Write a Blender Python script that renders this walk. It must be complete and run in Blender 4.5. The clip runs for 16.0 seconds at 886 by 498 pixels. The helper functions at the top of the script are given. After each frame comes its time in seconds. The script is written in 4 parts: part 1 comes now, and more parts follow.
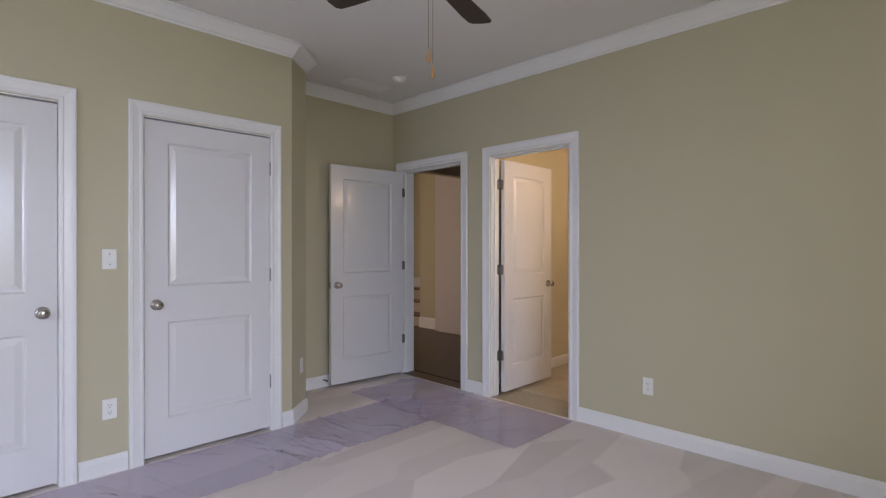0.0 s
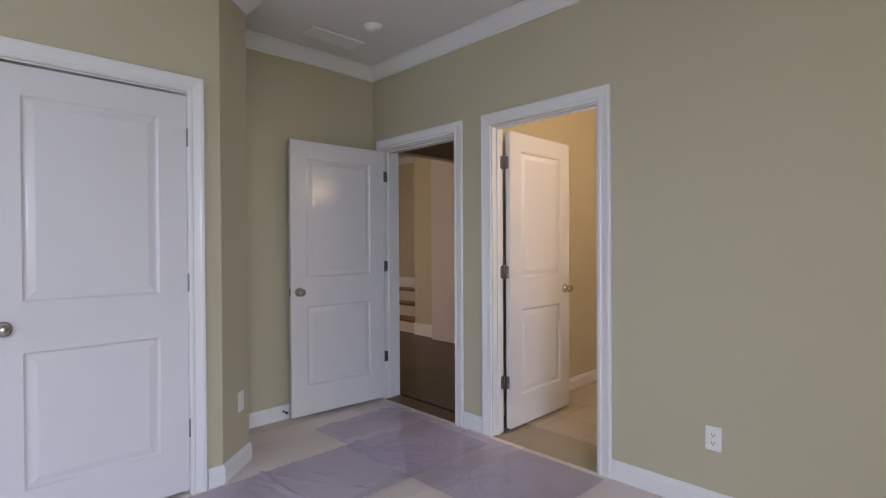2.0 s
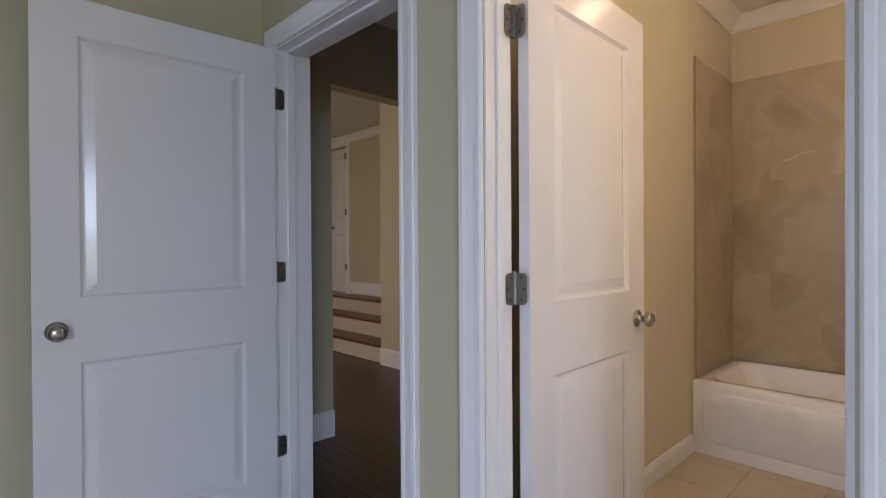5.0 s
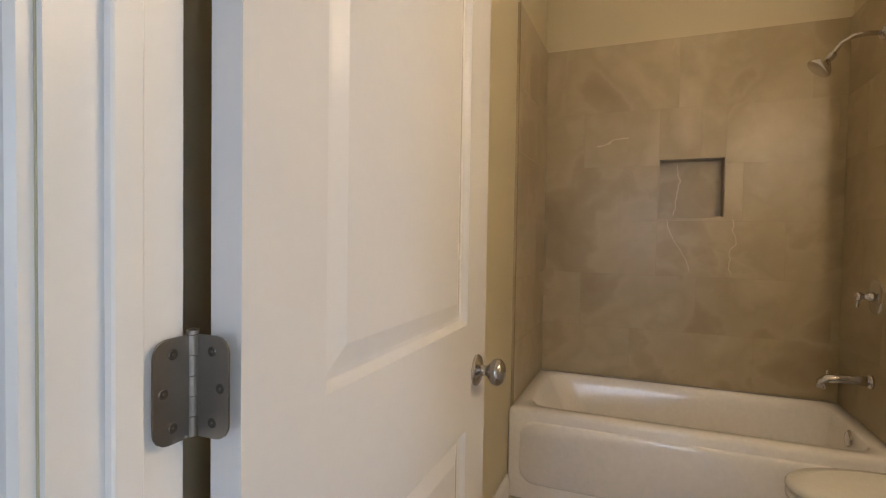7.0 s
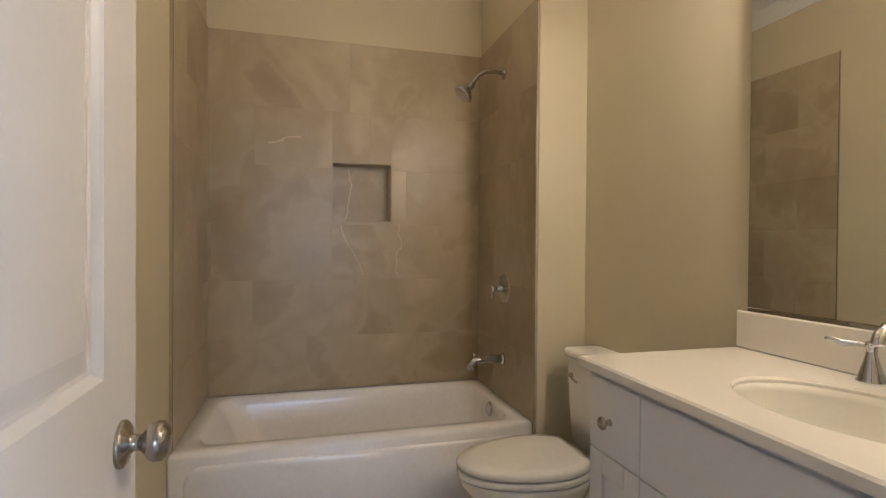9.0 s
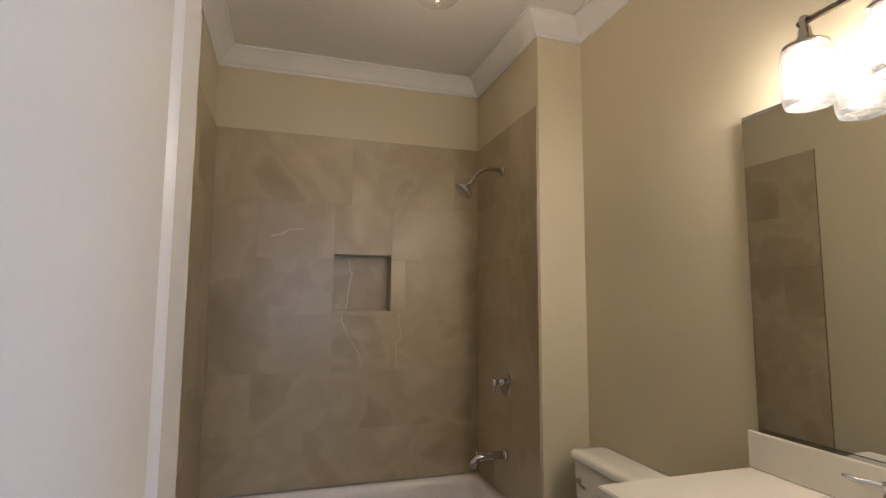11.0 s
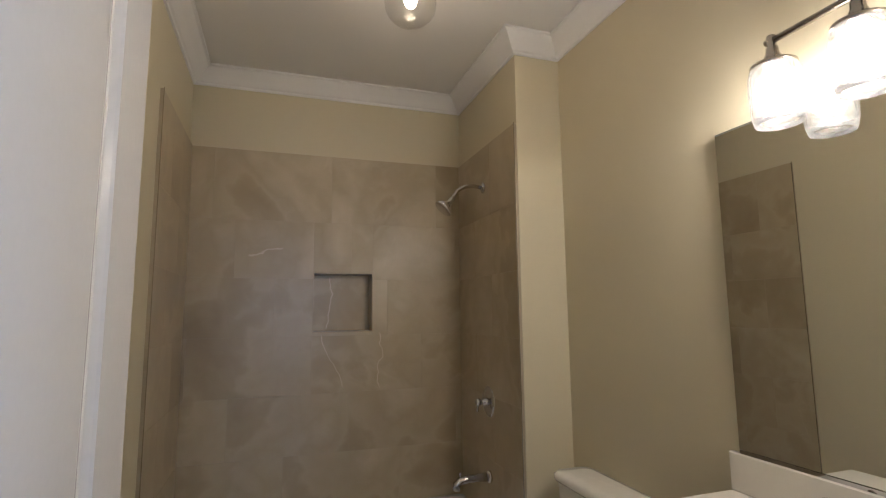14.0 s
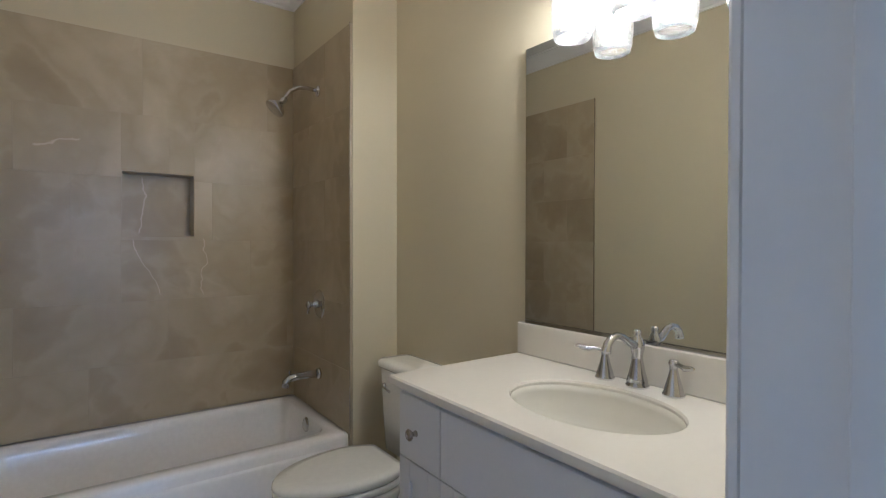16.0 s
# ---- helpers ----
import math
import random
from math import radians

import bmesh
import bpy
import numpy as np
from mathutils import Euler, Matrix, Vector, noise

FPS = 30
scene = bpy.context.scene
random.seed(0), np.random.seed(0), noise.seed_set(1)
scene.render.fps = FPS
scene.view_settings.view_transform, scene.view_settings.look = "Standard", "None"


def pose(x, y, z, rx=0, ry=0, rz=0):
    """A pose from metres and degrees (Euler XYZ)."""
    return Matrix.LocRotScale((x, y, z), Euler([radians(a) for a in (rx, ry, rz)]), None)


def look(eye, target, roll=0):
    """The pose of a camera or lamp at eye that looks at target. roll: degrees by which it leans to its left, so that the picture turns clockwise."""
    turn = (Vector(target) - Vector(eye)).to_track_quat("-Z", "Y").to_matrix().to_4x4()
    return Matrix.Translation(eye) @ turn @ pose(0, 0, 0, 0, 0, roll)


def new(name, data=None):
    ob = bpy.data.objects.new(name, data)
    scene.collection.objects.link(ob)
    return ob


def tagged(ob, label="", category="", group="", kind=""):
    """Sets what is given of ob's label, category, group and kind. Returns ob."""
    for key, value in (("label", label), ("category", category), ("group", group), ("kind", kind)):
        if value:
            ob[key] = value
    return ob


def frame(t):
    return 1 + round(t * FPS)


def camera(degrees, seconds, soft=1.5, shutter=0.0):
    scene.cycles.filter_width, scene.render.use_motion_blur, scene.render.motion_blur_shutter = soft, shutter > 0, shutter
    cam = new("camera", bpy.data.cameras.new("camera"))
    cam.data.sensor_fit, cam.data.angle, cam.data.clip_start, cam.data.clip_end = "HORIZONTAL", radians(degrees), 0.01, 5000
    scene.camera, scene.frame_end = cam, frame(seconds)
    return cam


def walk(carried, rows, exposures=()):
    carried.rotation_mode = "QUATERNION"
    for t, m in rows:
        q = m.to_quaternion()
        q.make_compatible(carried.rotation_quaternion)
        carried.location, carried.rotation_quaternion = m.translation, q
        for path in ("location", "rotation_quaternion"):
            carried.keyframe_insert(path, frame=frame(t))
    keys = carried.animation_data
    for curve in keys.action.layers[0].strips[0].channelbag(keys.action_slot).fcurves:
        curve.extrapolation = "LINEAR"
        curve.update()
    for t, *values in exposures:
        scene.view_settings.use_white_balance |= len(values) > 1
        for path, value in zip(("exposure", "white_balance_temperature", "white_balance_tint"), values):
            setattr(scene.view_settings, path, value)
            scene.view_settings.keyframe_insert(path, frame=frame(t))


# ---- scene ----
cam = camera(82.6, 16.0, soft=1.2)
PATH = [
    (0, (1.987, -3.366, 1.264), (0.575, -1.949, 1.26), -0.0),
    (0.5, (1.921, -3.236, 1.276), (0.509, -1.82, 1.273), -0.1),
    (1, (1.766, -3.087, 1.262), (0.352, -1.672, 1.248), -0.1),
    (1.5, (1.563, -2.869, 1.274), (0.139, -1.464, 1.255), -0.2),
    (2, (1.389, -2.583, 1.265), (-0.042, -1.186, 1.247), -0.3),
    (2.5, (1.135, -2.337, 1.239), (-0.302, -0.947, 1.217), -0.2),
    (3, (0.913, -2.093, 1.221), (-0.528, -0.706, 1.199), -0.3),
    (3.5, (0.721, -1.776, 1.195), (-0.727, -0.397, 1.187), -0.4),
    (3.7, (0.656, -1.684, 1.173), (-0.796, -0.308, 1.17), -0.4),
    (5.8, (-0.229, -0.6, 1.206), (-1.556, 0.895, 1.162), -0.2),
    (6, (-0.28, -0.504, 1.2), (-1.525, 1.06, 1.154), 0.0),
    (6.5, (-0.346, -0.301, 1.203), (-1.378, 1.412, 1.16), 0.0),
    (7, (-0.414, -0.21, 1.209), (-1.16, 1.645, 1.153), 0.9),
    (7.5, (-0.478, -0.188, 1.194), (-0.741, 1.795, 1.163), 0.9),
    (8, (-0.481, -0.113, 1.19), (-0.344, 1.882, 1.161), 1.1),
    (8.2, (-0.477, -0.047, 1.173), (-0.196, 1.934, 1.151), 1.3),
    (10.3, (-0.582, 0.037, 1.329), (0.019, 1.944, 1.298), 0.2),
    (10.5, (-0.593, 0.027, 1.348), (0.004, 1.935, 1.326), 0.1),
    (11, (-0.595, 0.006, 1.398), (-0.012, 1.909, 1.595), 0.3),
    (11.5, (-0.629, -0.005, 1.426), (-0.059, 1.875, 1.804), 0.5),
    (12, (-0.625, -0.008, 1.449), (-0.092, 1.858, 1.931), 0.6),
    (12.5, (-0.615, 0.008, 1.433), (-0.092, 1.908, 1.776), 0.1),
    (13, (-0.58, 0.02, 1.413), (-0.069, 1.94, 1.638), -0.4),
    (13.5, (-0.552, 0.021, 1.41), (-0.031, 1.943, 1.602), -0.5),
    (14, (-0.541, 0.016, 1.427), (0.078, 1.901, 1.675), -0.6),
    (14.5, (-0.518, 0.014, 1.423), (0.266, 1.834, 1.691), -0.4),
    (15, (-0.514, -0.011, 1.416), (0.438, 1.731, 1.656), -0.2),
    (15.5, (-0.536, -0.048, 1.366), (0.55, 1.629, 1.46), -0.1),
    (16, (-0.523, -0.066, 1.293), (0.646, 1.556, 1.27), 0.1),
]
walk(cam, [(t, look(e, g, r)) for t, e, g, r in PATH],
     exposures=[(0.0, -0.17, 7250, 26), (2.0, -0.06, 7050, 26), (3.7, 0.03, 6800, 23), (6.0, 0.08, 6450, 19), (7.0, 0.05, 6900, 16), (8.2, 0.16, 6250, 16), (10.5, 0.05, 5650, 17), (12.0, -0.3, 5550, 18), (14.0, -0.2, 5300, 15), (15.5, -0.14, 4850, 12), (16.0, -0.04, 4800, 12)])

# ---- light: overcast sky through the bedroom and lobby windows, lamps in the bathroom ----
world = bpy.data.worlds.new("sky")
scene.world = world
world.use_nodes = True
wn = world.node_tree.nodes
sky = wn.new("ShaderNodeTexSky")
sky.sky_type = "NISHITA"
sky.sun_disc = False
sky.sun_elevation = radians(38)
sky.sun_rotation = radians(200)
wn["Background"].inputs["Strength"].default_value = 0.12
world.node_tree.links.new(sky.outputs[0], wn["Background"].inputs["Color"])
sun = new("sun", bpy.data.lights.new("sun", "SUN"))
sun.data.energy, sun.data.angle, sun.data.color = 1.0, radians(12), (1.0, 0.95, 0.88)
sun.matrix_world = look((0, 0, 12), (-6, 3, 4))


def window_light(name, m, w, h, power, color, spread=180):
    ob = new(name, bpy.data.lights.new(name, "AREA"))
    ob.data.shape, ob.data.size, ob.data.size_y = "RECTANGLE", w, h
    ob.data.energy, ob.data.color, ob.data.spread = power, color, radians(spread)
    ob.matrix_world = m
    return ob


# the low sky outside shines down through the side window, the lawn's light rises through it
window_light("window_light", look((0.0, -5.24, 1.55), (-0.15, 0, 0.75)), 1.5, 1.5, 18, (0.54, 0.72, 1.0), 125)
window_light("sky_light", look((10.0, -3.8, 3.8), (0.0, -3.8, 3.8)), 12.0, 4.4, 3700, (0.55, 0.72, 1.0))
window_light("window_light", look((4.26, -3.6, 1.38), (0, -3.45, 4.20)), 1.7, 1.85, 34, (0.86, 0.96, 0.64))
window_light("window_light", look((-4.6, -1.72, 1.7), (-4.6, 3, 1.2)), 1.3, 1.7, 34, (1.0, 0.84, 0.64))


def bulb_light(name, p, power, color, r=0.02):
    ob = new(name, bpy.data.lights.new(name, "POINT"))
    ob.data.energy, ob.data.color, ob.data.shadow_soft_size = power, color, r
    ob.location = p
    return ob


# ---- materials ----
def material(name, color, rough=0.5, metal=0.0, vary=0.06, scale=3.0, fine=120.0, bump=0.05, fine_vary=0.03,
             coat=0.0, per_object=0.0, spec=0.5):
    m = bpy.data.materials.new(name)
    m.use_nodes = True
    nt = m.node_tree
    b = nt.nodes["Principled BSDF"]
    b.inputs["Roughness"].default_value, b.inputs["Metallic"].default_value = rough, metal
    b.inputs["Coat Weight"].default_value = coat
    b.inputs["Specular IOR Level"].default_value = spec
    co = nt.nodes.new("ShaderNodeTexCoord")
    n1, n2 = nt.nodes.new("ShaderNodeTexNoise"), nt.nodes.new("ShaderNodeTexNoise")
    n1.inputs["Scale"].default_value, n1.inputs["Detail"].default_value = scale, 4
    n2.inputs["Scale"].default_value, n2.inputs["Detail"].default_value = fine, 3
    for n in (n1, n2):
        nt.links.new(co.outputs["Object"], n.inputs["Vector"])
    mix = nt.nodes.new("ShaderNodeMix")
    mix.data_type = "RGBA"
    mix.inputs[6].default_value = (*[c * (1 - vary) for c in color], 1)
    mix.inputs[7].default_value = (*[min(1, c * (1 + vary)) for c in color], 1)
    nt.links.new(n1.outputs["Fac"], mix.inputs[0])
    mul = nt.nodes.new("ShaderNodeMix")
    mul.data_type, mul.blend_type = "RGBA", "MULTIPLY"
    mul.inputs[0].default_value = 1.0
    ramp = nt.nodes.new("ShaderNodeMapRange")
    ramp.inputs[3].default_value, ramp.inputs[4].default_value = 1 - 2 * fine_vary, 1 + 2 * fine_vary
    nt.links.new(n2.outputs["Fac"], ramp.inputs[0])
    nt.links.new(mix.outputs[2], mul.inputs[6])
    nt.links.new(ramp.outputs[0], mul.inputs[7])
    last = mul.outputs[2]
    if per_object:
        info = nt.nodes.new("ShaderNodeObjectInfo")
        r2 = nt.nodes.new("ShaderNodeMapRange")
        r2.inputs[3].default_value, r2.inputs[4].default_value = 1 - per_object, 1 + per_object
        m2 = nt.nodes.new("ShaderNodeMix")
        m2.data_type, m2.blend_type = "RGBA", "MULTIPLY"
        m2.inputs[0].default_value = 1.0
        nt.links.new(info.outputs["Random"], r2.inputs[0])
        nt.links.new(last, m2.inputs[6])
        nt.links.new(r2.outputs[0], m2.inputs[7])
        last = m2.outputs[2]
    nt.links.new(last, b.inputs["Base Color"])
    if bump:
        bp = nt.nodes.new("ShaderNodeBump")
        bp.inputs["Strength"].default_value, bp.inputs["Distance"].default_value = bump, 0.002
        nt.links.new(n2.outputs["Fac"], bp.inputs["Height"])
        nt.links.new(bp.outputs["Normal"], b.inputs["Normal"])
    return m


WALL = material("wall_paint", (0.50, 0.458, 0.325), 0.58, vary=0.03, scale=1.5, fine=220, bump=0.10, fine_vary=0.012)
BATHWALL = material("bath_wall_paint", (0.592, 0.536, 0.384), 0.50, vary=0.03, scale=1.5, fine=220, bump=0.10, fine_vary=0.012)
CEIL = material("ceiling_paint", (0.74, 0.73, 0.71), 0.8, vary=0.02, scale=1.2, fine=160, bump=0.12, fine_vary=0.01)
TRIM = material("trim_paint", (0.76, 0.76, 0.765), 0.32, vary=0.02, scale=4, fine=60, bump=0.03, fine_vary=0.01)
DOORP = material("door_paint", (0.69, 0.685, 0.70), 0.18, vary=0.02, scale=3, fine=90, bump=0.06, fine_vary=0.01)
CARPET = material("carpet", (0.80, 0.715, 0.68), 0.95, vary=0.06, scale=2.2, fine=420, bump=0.9, fine_vary=0.13, spec=0.1)


def brushed_pile(m):
    """Wedge-shaped lighter and darker strokes that a vacuum cleaner leaves in the pile."""
    nt = m.node_tree
    b = nt.nodes["Principled BSDF"]
    old = b.inputs["Base Color"].links[0].from_socket
    co, mp = nt.nodes.new("ShaderNodeTexCoord"), nt.nodes.new("ShaderNodeMapping")
    mp.inputs["Rotation"].default_value = (0, 0, radians(38))
    mp.inputs["Scale"].default_value = (2.6, 0.9, 1)
    v = nt.nodes.new("ShaderNodeTexVoronoi")
    v.feature = "SMOOTH_F1"
    v.inputs["Scale"].default_value = 1.3
    v.inputs["Smoothness"].default_value = 0.06
    r = nt.nodes.new("ShaderNodeMapRange")
    r.inputs[3].default_value, r.inputs[4].default_value = 0.85, 1.075
    sep = nt.nodes.new("ShaderNodeSeparateColor")
    mu = nt.nodes.new("ShaderNodeMix")
    mu.data_type, mu.blend_type = "RGBA", "MULTIPLY"
    mu.inputs[0].default_value = 1
    nt.links.new(co.outputs["Object"], mp.inputs["Vector"])
    nt.links.new(mp.outputs[0], v.inputs["Vector"])
    nt.links.new(v.outputs["Color"], sep.inputs[0])
    nt.links.new(sep.outputs[0], r.inputs[0])
    nt.links.new(old, mu.inputs[6])
    nt.links.new(r.outputs[0], mu.inputs[7])
    nt.links.new(mu.outputs[2], b.inputs["Base Color"])


brushed_pile(CARPET)
NICKEL = material("satin_nickel", (0.46, 0.43, 0.40), 0.22, 1.0, vary=0.05, scale=20, fine=300, bump=0.02)
OLDNICKEL = material("brushed_hinge_metal", (0.27, 0.255, 0.245), 0.38, 1.0, vary=0.12, scale=30, fine=300, bump=0.05)
DARKMETAL = material("dark_screw_metal", (0.12, 0.11, 0.10), 0.35, 1.0, vary=0.1, scale=30, fine=300, bump=0.03)
CHROME = material("chrome", (0.58, 0.58, 0.60), 0.04, 1.0, vary=0.02, scale=10, fine=100, bump=0.0)
BRASS = material("aged_brass", (0.30, 0.22, 0.13), 0.35, 1.0, vary=0.15, scale=30, fine=200, bump=0.03)
PORCELAIN = material("porcelain", (0.82, 0.81, 0.77), 0.08, vary=0.015, scale=4, fine=50, bump=0.0, coat=0.3)
TUBM = material("tub_enamel", (0.86, 0.85, 0.86), 0.10, vary=0.015, scale=4, fine=50, bump=0.0, coat=0.3)
COUNTER = material("cultured_marble", (0.74, 0.71, 0.645), 0.14, vary=0.02, scale=5, fine=60, bump=0.0, fine_vary=0.01)
BASIN = material("basin_marble", (0.70, 0.68, 0.61), 0.10, vary=0.02, scale=5, fine=60, bump=0.0, fine_vary=0.01)
PALE = material("pale_wall", (0.60, 0.56, 0.55), 0.6, vary=0.03, scale=1.5, fine=220, bump=0.1, fine_vary=0.012)
CABINET = material("cabinet_paint", (0.72, 0.72, 0.75), 0.35, vary=0.02, scale=4, fine=80, bump=0.03, fine_vary=0.01)
# Near-black: shade of hollows put into colour; also subfloor and rubber.
DARK = material("dark_gap", (0.03, 0.028, 0.025), 0.8, vary=0.1, bump=0)
PLASTIC = material("white_plastic", (0.80, 0.80, 0.78), 0.35, vary=0.02, scale=10, fine=100, bump=0.0)
FANWOOD = material("dark_fan_wood", (0.035, 0.022, 0.015), 0.45, vary=0.3, scale=9, fine=150, bump=0.1)
BOB = material("wooden_bob", (0.42, 0.22, 0.09), 0.4, vary=0.2, scale=60, fine=300, bump=0.05)
TREAD = material("stair_tread_wood", (0.17, 0.075, 0.035), 0.35, vary=0.25, scale=7, fine=120, bump=0.06, per_object=0.12)
PLANK = material("dark_hardwood", (0.062, 0.028, 0.015), 0.30, vary=0.3, scale=6, fine=140, bump=0.08, per_object=0.15)
GROUT = material("grout", (0.41, 0.35, 0.25), 0.85, vary=0.08, scale=20, fine=400, bump=0.2)
FLOORTILE = material("floor_tile", (0.50, 0.43, 0.33), 0.35, vary=0.14, scale=5, fine=80, bump=0.06, per_object=0.08)


def glass(name, color=(1, 1, 1), rough=0.0, seeded=False):
    m = bpy.data.materials.new(name)
    m.use_nodes = True
    nt = m.node_tree
    b = nt.nodes["Principled BSDF"]
    b.inputs["Base Color"].default_value = (*color, 1)
    b.inputs["Roughness"].default_value = rough
    b.inputs["Transmission Weight"].default_value = 1.0
    b.inputs["IOR"].default_value = 1.45
    if seeded:
        co, v, bp = nt.nodes.new("ShaderNodeTexCoord"), nt.nodes.new("ShaderNodeTexVoronoi"), nt.nodes.new("ShaderNodeBump")
        v.inputs["Scale"].default_value = 140
        bp.inputs["Strength"].default_value, bp.inputs["Distance"].default_value = 0.5, 0.002
        nt.links.new(co.outputs["Object"], v.inputs["Vector"])
        nt.links.new(v.outputs["Distance"], bp.inputs["Height"])
        nt.links.new(bp.outputs["Normal"], b.inputs["Normal"])
    return m


def glow(name, color, strength):
    m = bpy.data.materials.new(name)
    m.use_nodes = True
    b = m.node_tree.nodes["Principled BSDF"]
    b.inputs["Emission Color"].default_value = (*color, 1)
    b.inputs["Emission Strength"].default_value = strength
    return m


def thin_glass():
    """Thin blown glass: clear, with a sheen that grows towards the rim."""
    m = bpy.data.materials.new("thin_clear_glass")
    m.use_nodes = True
    nt = m.node_tree
    nt.nodes.remove(nt.nodes["Principled BSDF"])
    a, g, w, mx = (nt.nodes.new(k) for k in ("ShaderNodeBsdfTransparent", "ShaderNodeBsdfGlossy", "ShaderNodeLayerWeight", "ShaderNodeMixShader"))
    a.inputs["Color"].default_value = (0.975, 0.975, 0.97, 1)
    g.inputs["Roughness"].default_value = 0.03
    w.inputs["Blend"].default_value = 0.07
    nt.links.new(w.outputs["Facing"], mx.inputs[0])
    nt.links.new(a.outputs[0], mx.inputs[1])
    nt.links.new(g.outputs[0], mx.inputs[2])
    nt.links.new(mx.outputs[0], nt.nodes["Material Output"].inputs["Surface"])
    return m


GLASS = thin_glass()
SEEDED = glass("seeded_glass", rough=0.25, seeded=True)
BULB = glow("frosted_bulb", (1.0, 0.82, 0.585), 54)
FILAMENT = glow("amber_filament_bulb", (1.0, 0.72, 0.42), 52)

MIRROR = bpy.data.materials.new("mirror")
MIRROR.use_nodes = True
for key, value in (("Base Color", (0.86, 0.88, 0.86, 1)), ("Metallic", 1.0), ("Roughness", 0.0)):
    MIRROR.node_tree.nodes["Principled BSDF"].inputs[key].default_value = value


def marble_tile():
    """Taupe marble-look porcelain: cloudy patches and pale veins, shifted from tile to tile."""
    m = bpy.data.materials.new("taupe_marble_tile")
    m.use_nodes = True
    nt = m.node_tree
    L = nt.links.new
    b = nt.nodes["Principled BSDF"]
    b.inputs["Roughness"].default_value = 0.31
    geo, info = nt.nodes.new("ShaderNodeNewGeometry"), nt.nodes.new("ShaderNodeObjectInfo")
    shift = nt.nodes.new("ShaderNodeVectorMath")
    shift.operation = "MULTIPLY_ADD"
    comb = nt.nodes.new("ShaderNodeCombineXYZ")
    for k in range(3):
        L(info.outputs["Random"], comb.inputs[k])
    L(comb.outputs[0], shift.inputs[0])
    shift.inputs[1].default_value = (0.35, 0.1, 0.5)
    L(geo.outputs["Position"], shift.inputs[2])
    cloud, warp, vein, grain = (nt.nodes.new("ShaderNodeTexNoise") for _ in range(4))
    cloud.inputs["Scale"].default_value, cloud.inputs["Detail"].default_value = 1.7, 3.5
    cloud.inputs["Distortion"].default_value = 0.35
    grain.inputs["Scale"].default_value, grain.inputs["Detail"].default_value = 9, 8
    grain.inputs["Distortion"].default_value = 0.8
    warp.inputs["Scale"].default_value, warp.inputs["Detail"].default_value = 1.6, 3
    vein.inputs["Scale"].default_value, vein.inputs["Detail"].default_value = 1.5, 5
    vein.inputs["Distortion"].default_value = 0.8
    for n in (cloud, warp, vein, grain):
        L(shift.outputs[0], n.inputs["Vector"])
    # slabs of tone with one soft and one crisp border, as in cut stone
    ramp = nt.nodes.new("ShaderNodeValToRGB")
    stops = ((0.31, (0.318, 0.256, 0.161)), (0.440, (0.385, 0.318, 0.206)), (0.475, (0.435, 0.365, 0.244)), (0.55, (0.400, 0.333, 0.218)),
             (0.71, (0.515, 0.443, 0.316)))
    els = ramp.color_ramp.elements
    els[0].position, els[1].position = stops[0][0], stops[-1][0]
    els[0].color, els[1].color = (*stops[0][1], 1), (*stops[-1][1], 1)
    for at, rgb in stops[1:-1]:
        els.new(at).color = (*rgb, 1)
    blur = nt.nodes.new("ShaderNodeMath")
    blur.operation = "MULTIPLY_ADD"
    L(grain.outputs["Fac"], blur.inputs[0])
    blur.inputs[1].default_value = 0.16
    lower = nt.nodes.new("ShaderNodeMath")
    lower.operation = "SUBTRACT"
    L(cloud.outputs["Fac"], lower.inputs[0])
    lower.inputs[1].default_value = 0.08
    L(lower.outputs[0], blur.inputs[2])
    L(blur.outputs[0], ramp.inputs[0])
    vr = nt.nodes.new("ShaderNodeValToRGB")
    e = vr.color_ramp.elements
    e[0].position, e[0].color = 0.488, (0, 0, 0, 1)
    e[1].position, e[1].color = 0.50, (1, 1, 1, 1)
    e2 = vr.color_ramp.elements.new(0.512)
    e2.color = (0, 0, 0, 1)
    L(vein.outputs["Fac"], vr.inputs[0])
    gate = nt.nodes.new("ShaderNodeMapRange")
    gate.inputs[1].default_value, gate.inputs[2].default_value = 0.53, 0.64
    gate.inputs[4].default_value = 0.09
    L(warp.outputs["Fac"], gate.inputs[0])
    mulv = nt.nodes.new("ShaderNodeMath")
    mulv.operation = "MULTIPLY"
    L(vr.outputs[0], mulv.inputs[0])
    L(gate.outputs[0], mulv.inputs[1])
    def calc(op, a, b=0.0, c=0.0):
        q = nt.nodes.new("ShaderNodeMath")
        q.operation = op
        for k, v in enumerate((a, b, c)):
            if isinstance(v, (int, float)):
                q.inputs[k].default_value = v
            else:
                L(v, q.inputs[k])
        return q.outputs[0]

    # single long veins on the back wall: across, along, first place, slope, reach along, wave
    wave = nt.nodes.new("ShaderNodeTexNoise")
    wave.inputs["Scale"].default_value, wave.inputs["Detail"].default_value = 7, 4
    L(geo.outputs["Position"], wave.inputs["Vector"])
    off = calc("SUBTRACT", wave.outputs["Fac"], 0.5)
    sep = nt.nodes.new("ShaderNodeSeparateXYZ")
    L(geo.outputs["Position"], sep.inputs[0])
    total = mulv.outputs[0]
